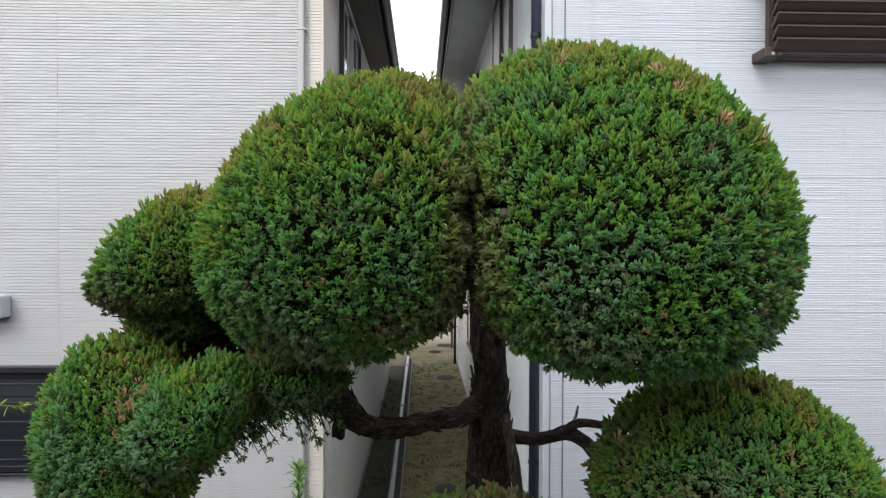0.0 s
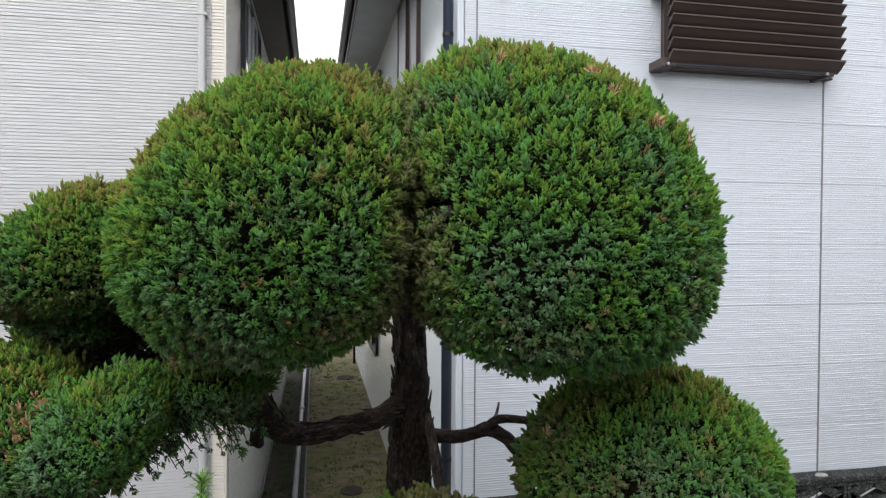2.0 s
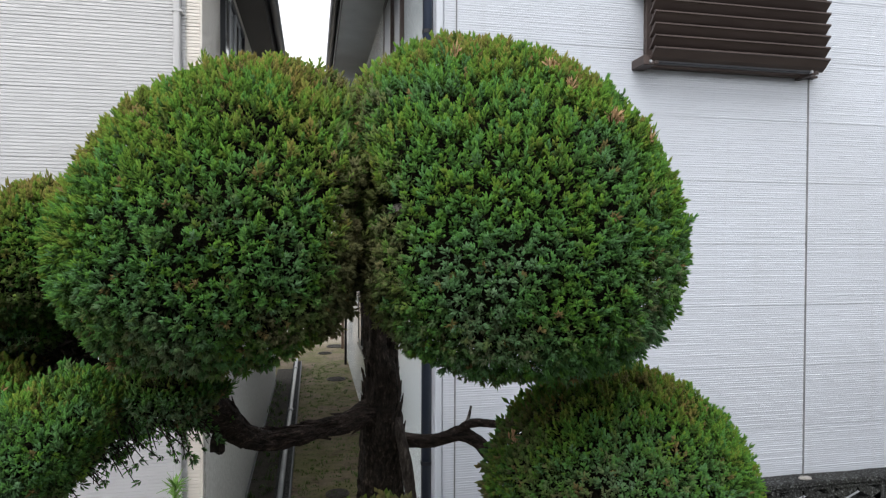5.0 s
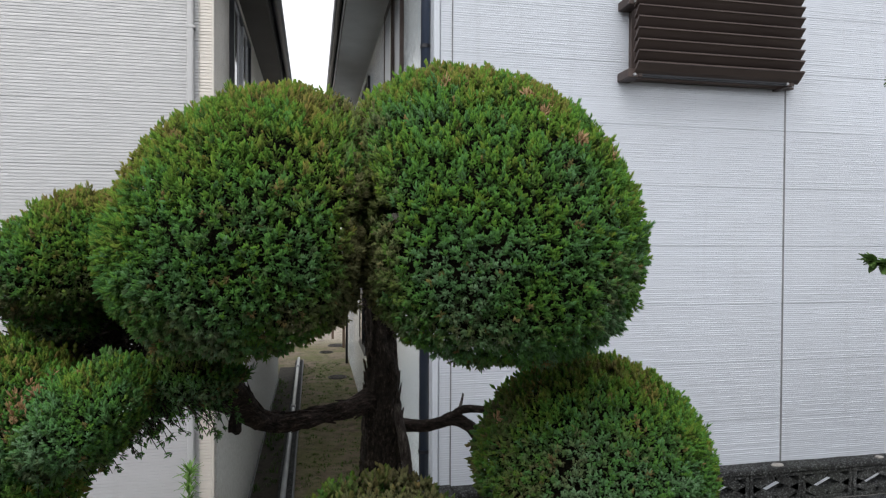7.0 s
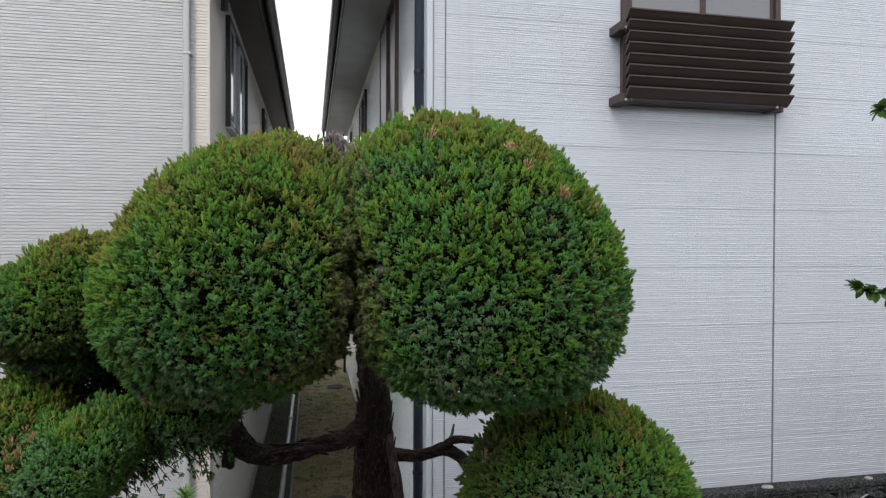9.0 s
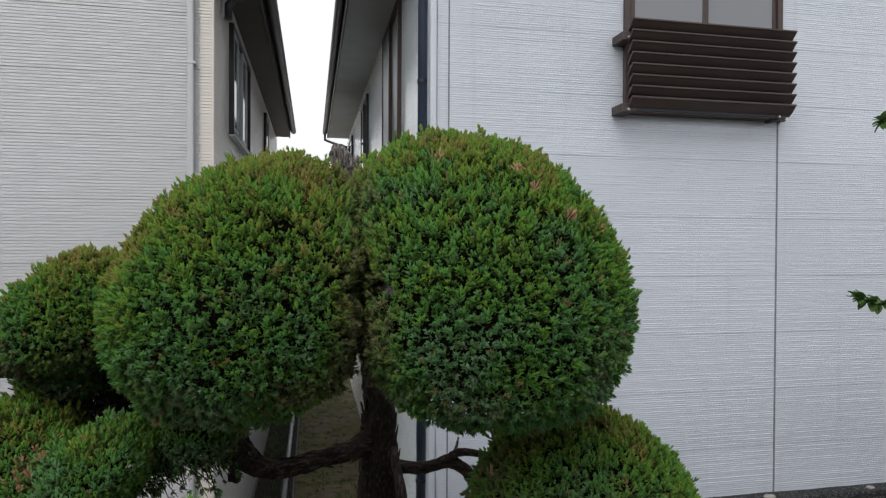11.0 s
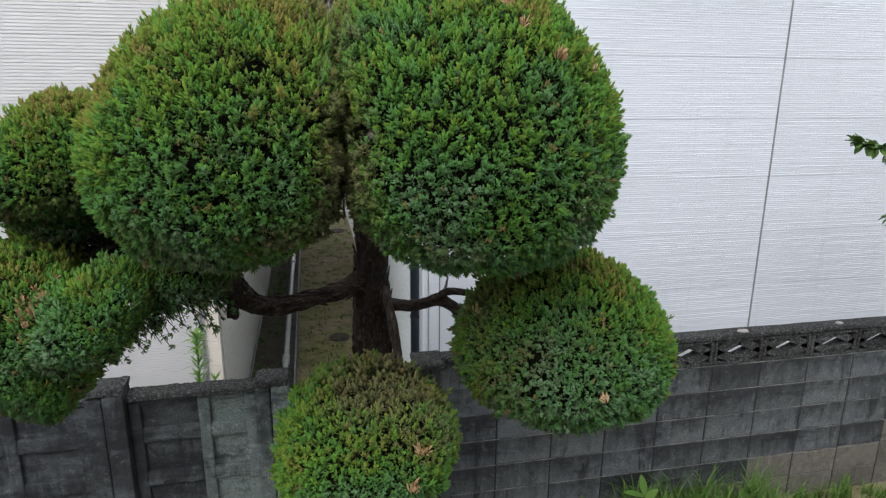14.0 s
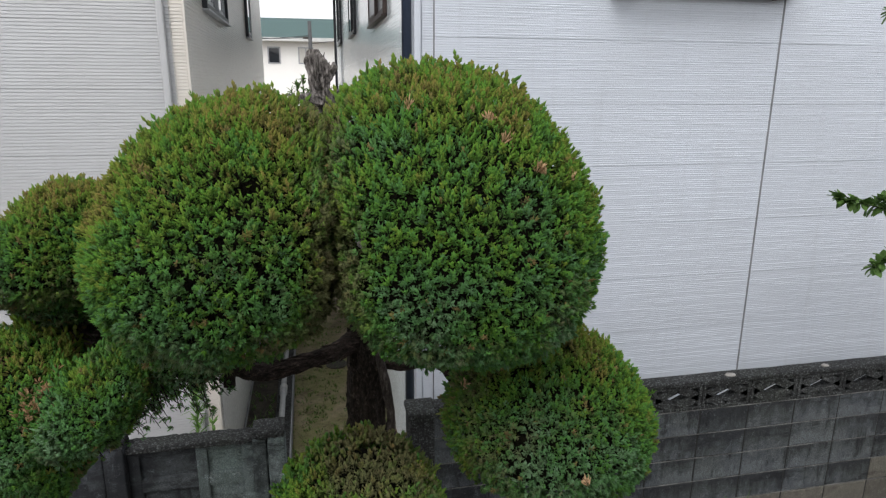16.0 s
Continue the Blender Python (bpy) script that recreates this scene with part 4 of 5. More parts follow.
        attrs["dull"].append(U)
        count += len(V)
    leaves = sum(len(f) for f in tris)
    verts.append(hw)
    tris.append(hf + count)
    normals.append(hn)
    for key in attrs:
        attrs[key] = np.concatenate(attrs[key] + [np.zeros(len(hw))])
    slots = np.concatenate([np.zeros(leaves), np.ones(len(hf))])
    me = mesh_from_arrays(name, np.concatenate(verts), np.concatenate(tris), [JUNIPER, SHADED_HEART], True, attrs, slots)
    me.normals_split_custom_set_from_vertices(np.concatenate(normals).astype(np.float32))
    ob = new(name, me)
    ob.parent = parent
    return tagged(ob, label)


def offset(points):
    return [(x + 0.022, y + 0.04, *rest) for x, y, *rest in points]


tree = thing("topiary_tree", "old juniper clipped into rounded cloud pads on a bare dark trunk", "tree", (0, 0, 0))
trunk_line = [(0.56, 3.16, -0.05, 0.20), (0.54, 3.15, 0.5, 0.15), (0.545, 3.15, 1.2, 0.112), (0.53, 3.15, 1.75, 0.100), (0.535, 3.14, 2.1, 0.093),
              (0.525, 3.14, 2.45, 0.074), (0.49, 3.15, 2.8, 0.070), (0.42, 3.17, 3.15, 0.066), (0.39, 3.18, 3.30, 0.058)]


def gnarl(name, points, sides, seed, parent, label="", rough=0.30, material=None, smooth=False, n=9):
    """Split, weathered dead wood: a limb with deep lengthwise furrows and a broken end."""
    line = smooth_line(points, n)
    bm = tube([p[:3] for p in line], [p[3] for p in line], sides, 0.03, seed=seed)
    bm.verts.ensure_lookup_table()
    run = [0.0]
    for p, q in zip(line, line[1:]):
        run.append(run[-1] + (Vector(q[:3]) - Vector(p[:3])).length)
    for i, v in enumerate(bm.verts):
        c = Vector(line[min(i // sides, len(line) - 1)][:3])
        d = v.co - c
        turn = 2 * math.pi * (i % sides) / sides
        girth = 30 * d.length
        q = Vector((math.cos(turn) * girth + seed, math.sin(turn) * girth, run[min(i // sides, len(line) - 1)] * 7))
        v.co = c + d * (1 + rough * 1.6 * (noise.noise(q) - 0.35 * abs(noise.noise(q * 2.3)))) + Vector((0, 0, 0.02 * noise.noise(q * 1.7) if i // sides > len(line) - 4 else 0))
    return part(name, bm, material or DEADWOOD, parent, label, smooth=smooth)


gnarl("trunk", offset(trunk_line), 40, 3, tree, "fibrous dark brown bark", 0.20, BARK, True, 14)


def bark_strips(name, points, count, seed, parent, material, label, length=(0.06, 0.20), low=0.0):
    """Loose fibrous strips of bark lying along a limb."""
    rng = random.Random(seed)
    line = smooth_line(points, 14)
    bm = bmesh.new()
    for i in range(count):
        k = rng.randrange(1, len(line) - 2)
        if line[k][2] < low:
            continue
        d = (Vector(line[k + 1][:3]) - Vector(line[k - 1][:3])).normalized()
        side = d.orthogonal().normalized()
        a = rng.uniform(0, 2 * math.pi)
        out = math.cos(a) * side + math.sin(a) * d.cross(side)
        c = Vector(line[k][:3]) + out * line[k][3] * rng.uniform(0.94, 1.06)
        h, w = rng.uniform(*length), rng.uniform(0.004, 0.009)
        lift = out * rng.uniform(0.0, 0.012)
        skew = d.cross(out) * rng.gauss(0, 0.010)
        tube([c - d * h * 0.5 - skew, c + out * 0.003, c + d * h * 0.5 + lift + skew], [w * 0.5, w, w * 0.25], 5, 0.25, bm=bm, seed=seed + i)
    tagged(part(name, bm, material, parent, label), kind="stuff")


bark_strips("peeling_bark", offset(trunk_line), 620, 51, tree, BARK, "loose fibrous strips of brown bark", (0.03, 0.085), low=1.3)
stump = gnarl("stump", offset([(0.395, 3.18, 3.22, 0.054), (0.385, 3.18, 3.34, 0.052), (0.355, 3.18, 3.46, 0.044), (0.345, 3.17, 3.54, 0.046), (0.325, 3.16, 3.60, 0.037), (0.322, 3.16, 3.635, 0.024)]), 26, 5, tree, "weathered grey dead top of the trunk", 0.75)
for i, (a, b, r) in enumerate((((0.36, 3.16, 3.46), (0.425, 3.11, 3.555), 0.022), ((0.38, 3.16, 3.36), (0.450, 3.11, 3.45), 0.018), ((0.35, 3.12, 3.395), (0.195, 3.04, 3.405), 0.025), ((0.40, 3.15, 3.43), (0.480, 3.11, 3.425), 0.014))):
    mid_pt = tuple((p + q) / 2 + (0.012 if k == 2 else 0) for k, (p, q) in enumerate(zip(a, b)))
    gnarl("knot", offset([(*a, r * 1.15), (*mid_pt, r), (*b, r * 0.6)]), 14, 20 + i, stump, "", 0.55)


def splinters(parent, count, seed):
    """Torn, upright slivers of dead wood round the broken top."""
    rng = random.Random(seed)
    bm = bmesh.new()
    for i in range(count):
        z = rng.uniform(3.24, 3.56)
        lean = (z - 3.24) / 0.32
        a = rng.uniform(0, 2 * math.pi)
        r = rng.uniform(0.032, 0.048) * (1.0 - 0.15 * lean)
        c = Vector((0.417 - 0.065 * lean + r * math.cos(a), 3.22 - 0.02 * lean + r * math.sin(a), z))
        d = Vector((0.35 * math.cos(a) - 0.1, 0.35 * math.sin(a), 1.0)).normalized() * rng.uniform(0.03, 0.075)
        w = rng.uniform(0.006, 0.014)
        tube([c - d * 0.4, c + d * 0.3 + Vector((rng.gauss(0, 0.004), rng.gauss(0, 0.004), 0)), c + d], [w, w * 0.8, w * 0.15], 5, 0.3, bm=bm, seed=seed + i)
    tagged(part("splintered_wood", bm, DEADWOOD, parent), "torn grey slivers of dead wood", kind="stuff")


splinters(stump, 90, 31)
gnarl("branch", offset([(0.49, 3.12, 2.12, 0.050), (0.36, 3.03, 2.090, 0.042), (0.258, 2.97, 2.09, 0.036), (0.12, 2.92, 2.078, 0.036), (0.042, 2.88, 2.085, 0.039), (-0.06, 2.8, 2.14, 0.042), (-0.133, 2.66, 2.30, 0.046), (-0.15, 2.5, 2.45, 0.05), (-0.1, 2.3, 2.75, 0.045)]), 18, 7, tree, "", 0.34, BRANCH_BARK, True, 10)
bark_strips("peeling_bark", offset([(0.46, 3.10, 2.11, 0.045), (0.36, 3.03, 2.090, 0.042), (0.258, 2.97, 2.09, 0.036), (0.12, 2.92, 2.078, 0.036), (0.042, 2.88, 2.085, 0.039), (-0.06, 2.8, 2.14, 0.042), (-0.133, 2.66, 2.30, 0.046)]), 150, 52, tree, BRANCH_BARK, "loose fibrous strips of brown bark", (0.05, 0.14))
gnarl("branch", offset([(-0.08, 2.78, 2.16, 0.035), (-0.25, 2.68, 2.26, 0.034), (-0.45, 2.58, 2.34, 0.030), (-0.7, 2.45, 2.4, 0.02)]), 18, 8, tree, "", 0.34, BRANCH_BARK, True, 10)
gnarl("branch", offset([(0.57, 3.10, 1.985, 0.040), (0.70, 3.03, 1.99, 0.036), (0.80, 2.99, 2.01, 0.034), (0.865, 2.96, 2.035, 0.036), (0.93, 2.90, 2.015, 0.030), (1.0, 2.80, 1.96, 0.028), (1.1, 2.6, 1.98, 0.02)]), 18, 9, tree, "", 0.34, BRANCH_BARK, True, 10)
gnarl("branch", offset([(0.855, 2.96, 2.04, 0.026), (0.895, 2.93, 2.085, 0.022), (0.96, 2.87, 2.105, 0.020), (1.05, 2.75, 2.12, 0.016)]), 18, 10, tree, "", 0.34, BRANCH_BARK, True, 10)
limb("twig", offset([(0.89, 2.93, 2.09, 0.010), (0.90, 2.93, 2.12, 0.007), (0.91, 2.93, 2.165, 0.005)]), DEADWOOD, tree, 11, 7, 0.1)
gnarl("branch", offset([(0.590, 3.00, 2.11, 0.014), (0.600, 2.985, 2.05, 0.022), (0.622, 2.97, 1.93, 0.024), (0.636, 2.97, 1.80, 0.026), (0.655, 2.96, 1.66, 0.028), (0.66, 2.92, 1.5, 0.024)]), 18, 12, tree, "bare greyish side branch beside the trunk", 0.42, GREY_BARK, True, 10)
gnarl("branch", offset([(0.44, 3.12, 2.75, 0.05), (0.40, 2.7, 2.95, 0.045), (0.44, 2.25, 3.0, 0.035), (0.46, 1.95, 2.97, 0.02)]), 18, 13, tree, "", 0.34, BRANCH_BARK, True, 10)
gnarl("branch", offset([(0.50, 3.10, 2.6, 0.05), (0.62, 2.7, 2.75, 0.04), (0.75, 2.3, 2.9, 0.03)]), 18, 14, tree, "", 0.34, BRANCH_BARK, True, 10)
gnarl("branch", offset([(0.50, 3.10, 1.3, 0.04), (0.46, 2.7, 1.55, 0.035), (0.44, 2.2, 1.75, 0.03)]), 18, 15, tree, "", 0.34, BRANCH_BARK, True, 10)
gnarl("branch", offset([(-0.14, 2.55, 2.42, 0.034), (-0.4, 2.58, 2.58, 0.03), (-0.62, 2.6, 2.75, 0.022)]), 18, 16, tree, "", 0.34, BRANCH_BARK, True, 10)
stub = limb("cut_stub", offset([(0.47, 2.3, 2.99, 0.02), (0.435, 1.98, 2.985, 0.017), (0.43, 1.80, 2.985, 0.015)]), DEADWOOD, tree, 17, 9, 0.12, 3, "sawn grey branch stub in the foliage")

# centre, radii, squareness, seed, taper, shear, tilt, and where and how hard the pad is pressed against its neighbour
PADS = [
    ((0.802, 2.146, 3.032), (0.539, 0.553, 0.497), 2.14, 101, 0.095, -0.094, 0.265, (0.385, -1, 0.74)),
    ((0.031, 2.180, 2.992), (0.475, 0.512, 0.447), 2.05, 102, 0.114, 0.163, 0.137, (0.345, 1, 0.74)),
    ((-0.675, 2.626, 2.850), (0.263, 0.338, 0.243), 2.4, 103, 0.225, 0.26, 0.0, None),
    ((-0.768, 2.425, 2.300), (0.252, 0.430, 0.312), 2.3, 104, 0.0, 0.13, 0.0, (-0.66, 1, 0.60)),
    ((-0.535, 2.245, 2.320), (0.195, 0.262, 0.195), 2.2, 108, 0.0, 0.40, 0.0, None),
    ((-0.260, 2.470, 2.405), (0.245, 0.240, 0.105), 2.0, 105, 0.0, 0.0, 0.0, None),
    ((-0.740, 2.680, 2.600), (0.205, 0.220, 0.120), 2.0, 110, 0.0, 0.0, 0.0, None),
    ((1.270, 2.292, 2.125), (0.423, 0.481, 0.331), 2.35, 106, 0.207, 0.077, 0.0, None),
    ((0.416, 2.101, 1.780), (0.327, 0.414, 0.282), 2.3, 107, -0.079, 0.157, 0.0, None),
]
# how each pad looks: tone, dryness, the side that is dry, looseness, holes
# tone of 106 to 108 and 106's dull left also paint in shade
LOOKS = {
    101: (0.04, 0.00, (-0.10, 0, -0.08), 0.0, ((0.405, 1.83, 3.005, 0.042), (0.45, 1.80, 3.00, 0.036))),
    102: (-0.02, 0.09, (0.14, 0, -0.14), 0.0, ((0.128, 1.77, 3.185, 0.036), (0.09, 1.77, 3.175, 0.022), (0.345, 1.86, 2.99, 0.045))),
    103: (-0.08, 0.12, (0.06, 0, -0.22), 0.0, ()),
    104: (0.10, 0.02, (0.0, 0, -0.10), 0.0, ()),
    108: (0.24, 0.08, (0.08, 0, -0.12), 0.35, ()),
    110: (0.20, 0.22, (0, 0, -0.1), 0.6, ()),
    105: (0.22, 0.16, (0, 0, 0), 0.9, ()),
    106: (0.08, 0.06, (-0.30, 0, 0.06), 0.0, ()),
    107: (0.06, -0.02, (0.28, 0.24, 0.52), 0.0, ()),
}
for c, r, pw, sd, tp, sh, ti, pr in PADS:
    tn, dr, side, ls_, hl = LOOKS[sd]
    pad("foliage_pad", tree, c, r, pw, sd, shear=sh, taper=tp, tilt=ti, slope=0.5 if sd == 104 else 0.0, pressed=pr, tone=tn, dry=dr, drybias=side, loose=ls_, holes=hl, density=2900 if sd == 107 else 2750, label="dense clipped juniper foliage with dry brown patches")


def dry_spray(parent, at, size, seed, count=9):
    """A clump of dead orange twigs poking out of a pad."""
    rng = np.random.default_rng(seed)
    p = np.array(at) + rng.normal(0, size, (count, 3)) * (1, 0.5, 1)
    n = np.tile((0.0, -0.75, 0.6), (count, 1))
    V, F, G, A, T = sprays(p, n, rng.uniform(0, 1, count), rng, 7, 0.044, 0.0034, 0.5, 0.8)
    ob = new("dry_spray", mesh_from_arrays("dry_spray", V, F, [DEADLEAF], False, {"age": A, "tip": np.clip(T + 0.5, 0, 1)}))
    ob.parent = parent
    tagged(ob, "dead orange-brown spray")


def front_of(k, x, z):
    """Where the front of pad k lies at x, z."""
    (cx, cy, cz), r, pw, _, tp, sh, ti, _ = PADS[k]
    for i in range(400):
        wy = -r[1] * 1.2 + i * r[1] / 200
        pz = z - cz - ti * wy
        f = 1 - tp * pz / r[2]
        if (abs((x - cx - sh * pz) / f) / r[0]) ** pw + (abs(wy / f) / r[1]) ** pw + (abs(pz) / r[2]) ** pw < 1:
            return cy + wy
    return cy


for i, (k, x, z, size, count) in enumerate((
        (4, -0.655, 2.425, 0.020, 24), (4, -0.675, 2.385, 0.020, 18), (4, -0.69, 2.345, 0.014, 8), (4, -0.63, 2.46, 0.010, 5),
        (0, 0.855, 3.37, 0.010, 4), (0, 1.00, 3.23, 0.009, 4), (0, 1.14, 3.19, 0.008, 3), (0, 0.90, 3.33, 0.008, 2), (0, 0.62, 3.42, 0.010, 3),
        (8, 0.59, 1.95, 0.014, 6), (8, 0.55, 1.88, 0.012, 4), (7, 1.24, 2.07, 0.007, 2), (7, 0.90, 2.25, 0.010, 3))):
    dry_spray(tree, (x, front_of(k, x, z) - 0.018, z), size, 201 + i, count)


def hanging_twigs(parent, count, seed):
    """Thin dead twigs with sparse sprays under the ragged side of a pad."""
    rng = np.random.default_rng(seed)
    bm, pos, nor = bmesh.new(), [], []
    for i in range(count):
        u = rng.random()
        x, z = -0.60 + 0.50 * u, 2.15 + 0.13 * min(1.0, u * 1.5) + rng.normal(0, 0.012)
        a = Vector((x - 0.05, 2.22 + 0.22 * u + rng.normal(0, 0.06), z + 0.075))
        d = Vector((rng.uniform(0.1, 0.9), rng.normal(-0.2, 0.3), rng.uniform(-1.0, -0.1))).normalized()
        length = rng.uniform(0.07, 0.19)
        b = a + d * length * 0.6 + Vector((0, 0, 0.008))
        c = a + d * length
        tube([a, b, c], [0.0028, 0.0020, 0.0011], 5, 0.1, bm=bm, seed=i)
        for t in rng.uniform(0.15, 1.05, rng.integers(2, 6)):
            pos.append(a + (c - a) * t)
            nor.append(d * 0.8 + Vector(rng.normal(0, 0.35, 3)))
    tagged(part("twig_fringe", bm, BARK, parent), "thin bare hanging twigs", kind="stuff")
    pos, nor = np.array([tuple(p) for p in pos]), np.array([tuple(q) for q in nor])
    V, F, G, A, T = sprays(pos, nor, rng.uniform(0.5, 1.0, len(pos)), rng, 7, 0.028, 0.0028, 0.15, 1.1)
    ob = new("sparse_foliage", mesh_from_arrays("sparse_foliage", V, F, [JUNIPER], True, {"age": A, "tip": T}))
    ob.parent = parent
    tagged(ob, "sparse ragged juniper sprays", kind="stuff")


hanging_twigs(tree, 190, 401)


def twig_thicket(parent, centre, radii, count, seed):
    """The dark tangle of bare inner twigs between two pads."""
    rng = np.random.default_rng(seed)
    bm = bmesh.new()
    for i in range(count):
        a = np.array(centre) + rng.uniform(-1, 1, 3) * radii
        d = rng.normal(0, 1, 3) * (1, 0.6, 0.8) + (0.3, 0, 0.1)
        d *= rng.uniform(0.06, 0.15) / np.linalg.norm(d)
        bow = rng.normal(0, 0.012, 3)
        tube([a, a + d * 0.5 + bow, a + d], [0.006, 0.0045, 0.002], 5, 0.15, bm=bm, seed=i)
    tagged(part("twig_tangle", bm, BARK, parent), "dense tangle of dark bare twigs", kind="stuff")


twig_thicket(tree, (-0.60, 2.74, 2.48), (0.28, 0.16, 0.18), 1100, 402)
gnarl("branch", offset([(-0.06, 2.8, 2.14, 0.035), (-0.125, 2.73, 2.16, 0.028), (-0.135, 2.70, 2.10, 0.026)]), 14, 18, tree, "short cut side stub", 0.2, BARK, True, 6)

# ---- block fence and panel fence ----
FY = 3.60


def worn_box(x0, x1, y0, y1, z0, z1, seed, amount=0.006, step=0.03):
    """A concrete member with chipped, uneven edges."""
    bm = box(x0, x1, y0, y1, z0, z1)
    cuts = max(2, min(40, int(max(x1 - x0, z1 - z0) / step)))
    long_edges = [e for e in bm.edges if abs(e.verts[0].co.x - e.verts[1].co.x) > 1e-6] if x1 - x0 > z1 - z0 else [e for e in bm.edges if abs(e.verts[0].co.z - e.verts[1].co.z) > 1e-6]
    bmesh.ops.subdivide_edges(bm, edges=long_edges, cuts=cuts, use_grid_fill=True)
    bmesh.ops.bevel(bm, geom=[e for e in bm.edges if e.calc_face_angle(0) > 1.0], offset=0.009, segments=2, affect="EDGES", profile=0.5)
    for v in bm.verts:
        v.co += noise.noise_vector(v.co * 33 + Vector((seed, 0, 0))) * amount + noise.noise_vector(v.co * 90) * amount * 0.4
    return bm


block_fence = thing("block_fence", "weathered grey concrete block fence with a pierced top course", "fence", (0, 0, 0))
part("fence_core", box(1.03, 7.0, FY + 0.006, FY + 0.094, -0.1, 1.175), MORTAR, block_fence, "recessed mortar joints")
part("coping", worn_box(1.03, 7.02, FY - 0.012, FY + 0.112, 1.382, 1.420, 3, 0.004), CAPSTONE, block_fence, "dark thin coping slab")
part("end_post", box(0.87, 1.03, FY - 0.03, FY + 0.15, -0.1, 1.36, 0.010, segments=2), CAPSTONE, block_fence, "mossy concrete end post")
part("post_cap", box(0.85, 1.05, FY - 0.05, FY + 0.17, 1.36, 1.405, 0.014, segments=2), CAPSTONE, block_fence)
fence_post = part("end_post", box(6.98, 7.12, FY - 0.02, FY + 0.12, -0.1, 1.42, 0.01), CAPSTONE, block_fence)
for i, (x, s) in enumerate(((3.25, 0.035), (4.06, 0.028), (4.9, 0.03), (2.45, 0.02))):
    bm = bmesh.new()
    bmesh.ops.create_icosphere(bm, subdivisions=2, radius=s, matrix=Matrix.Translation((x, FY + 0.03, 1.425)) @ Matrix.Diagonal((1.25, 0.8, 0.32, 1)))
    for v in bm.verts:
        v.co += noise.noise_vector(v.co * 40) * 0.005
    tagged(part("pebble", bm, STONE, None, smooth=True), "small pale stone lying on the coping", "stone", "stones on the fence")

for j in range(1, 7):
    part("bed_joint", box(1.03, 7.0, FY + 0.001, FY + 0.02, -0.02 + 0.2 * j - 0.0022, -0.02 + 0.2 * j + 0.0022), BED, block_fence, "pale mortar bed joint")

panel_fence = thing("panel_fence", "old precast concrete panel fence with recessed panels and mossy coping", "fence", (0, 0, 0))


def panel_bay(x0, x1, stiles, concrete):
    part("slab", box(x0, x1, FY + 0.040, FY + 0.095, -0.1, 1.29), concrete, panel_fence)
    for z in (0.10, 0.41, 0.71, 1.01):
        part("rail", worn_box(x0, x1, FY + 0.016, FY + 0.057, z, z + 0.095, x0 + z, 0.003), concrete, panel_fence)
    part("rail", box(x0, x1, FY + 0.018, FY + 0.057, 1.255, 1.288, 0.006), concrete, panel_fence)
    for x in stiles:
        part("stile", worn_box(x - 0.035, x + 0.035, FY + 0.010, FY + 0.057, -0.1, 1.286, x, 0.003), concrete, panel_fence)


def panel_coping(x0, x1):
    part("coping", worn_box(x0 - 0.005, x1 + 0.005, FY - 0.010, FY + 0.13, 1.297, 1.335, x0, 0.007, 0.02), CAPSTONE, panel_fence, "mossy concrete coping")


def fence_post_pair(x0, x1, top, cap, concrete):
    mid = (x0 + x1) / 2 - 0.01
    part("post", worn_box(x0, mid - 0.004, FY - 0.03, FY + 0.12, -0.1, top - 0.02, x0, 0.003), concrete, panel_fence)
    part("post", worn_box(mid + 0.004, x1, FY - 0.05, FY + 0.12, -0.1, top, x1, 0.003), concrete, panel_fence)
    if cap:
        part("post_cap", worn_box(x0 - 0.002, x1 + 0.004, FY - 0.052, FY + 0.13, top, top + 0.045, x0, 0.009, 0.02), CAPSTONE, panel_fence, "crumbling mossy post cap")


panel_bay(-0.87, -0.475, (-0.835,), PANEL_DARK)
panel_bay(-0.475, -0.13, (-0.44, -0.165), PANEL)
panel_coping(-0.87, -0.13)
panel_bay(-2.40, -1.09, (-2.36, -1.92, -1.52, -1.125), PANEL_DARK)
panel_coping(-2.40, -1.09)
panel_bay(-4.2, -2.61, (-4.16, -3.7, -3.2, -2.65), PANEL_DARK)
panel_coping(-4.2, -2.61)
fence_post_pair(-1.09, -0.87, 1.365, True, PANEL_DARK)
fence_post_pair(-0.13, 0.065, 1.34, True, PANEL)
fence_post_pair(-2.61, -2.40, 1.365, True, PANEL_DARK)


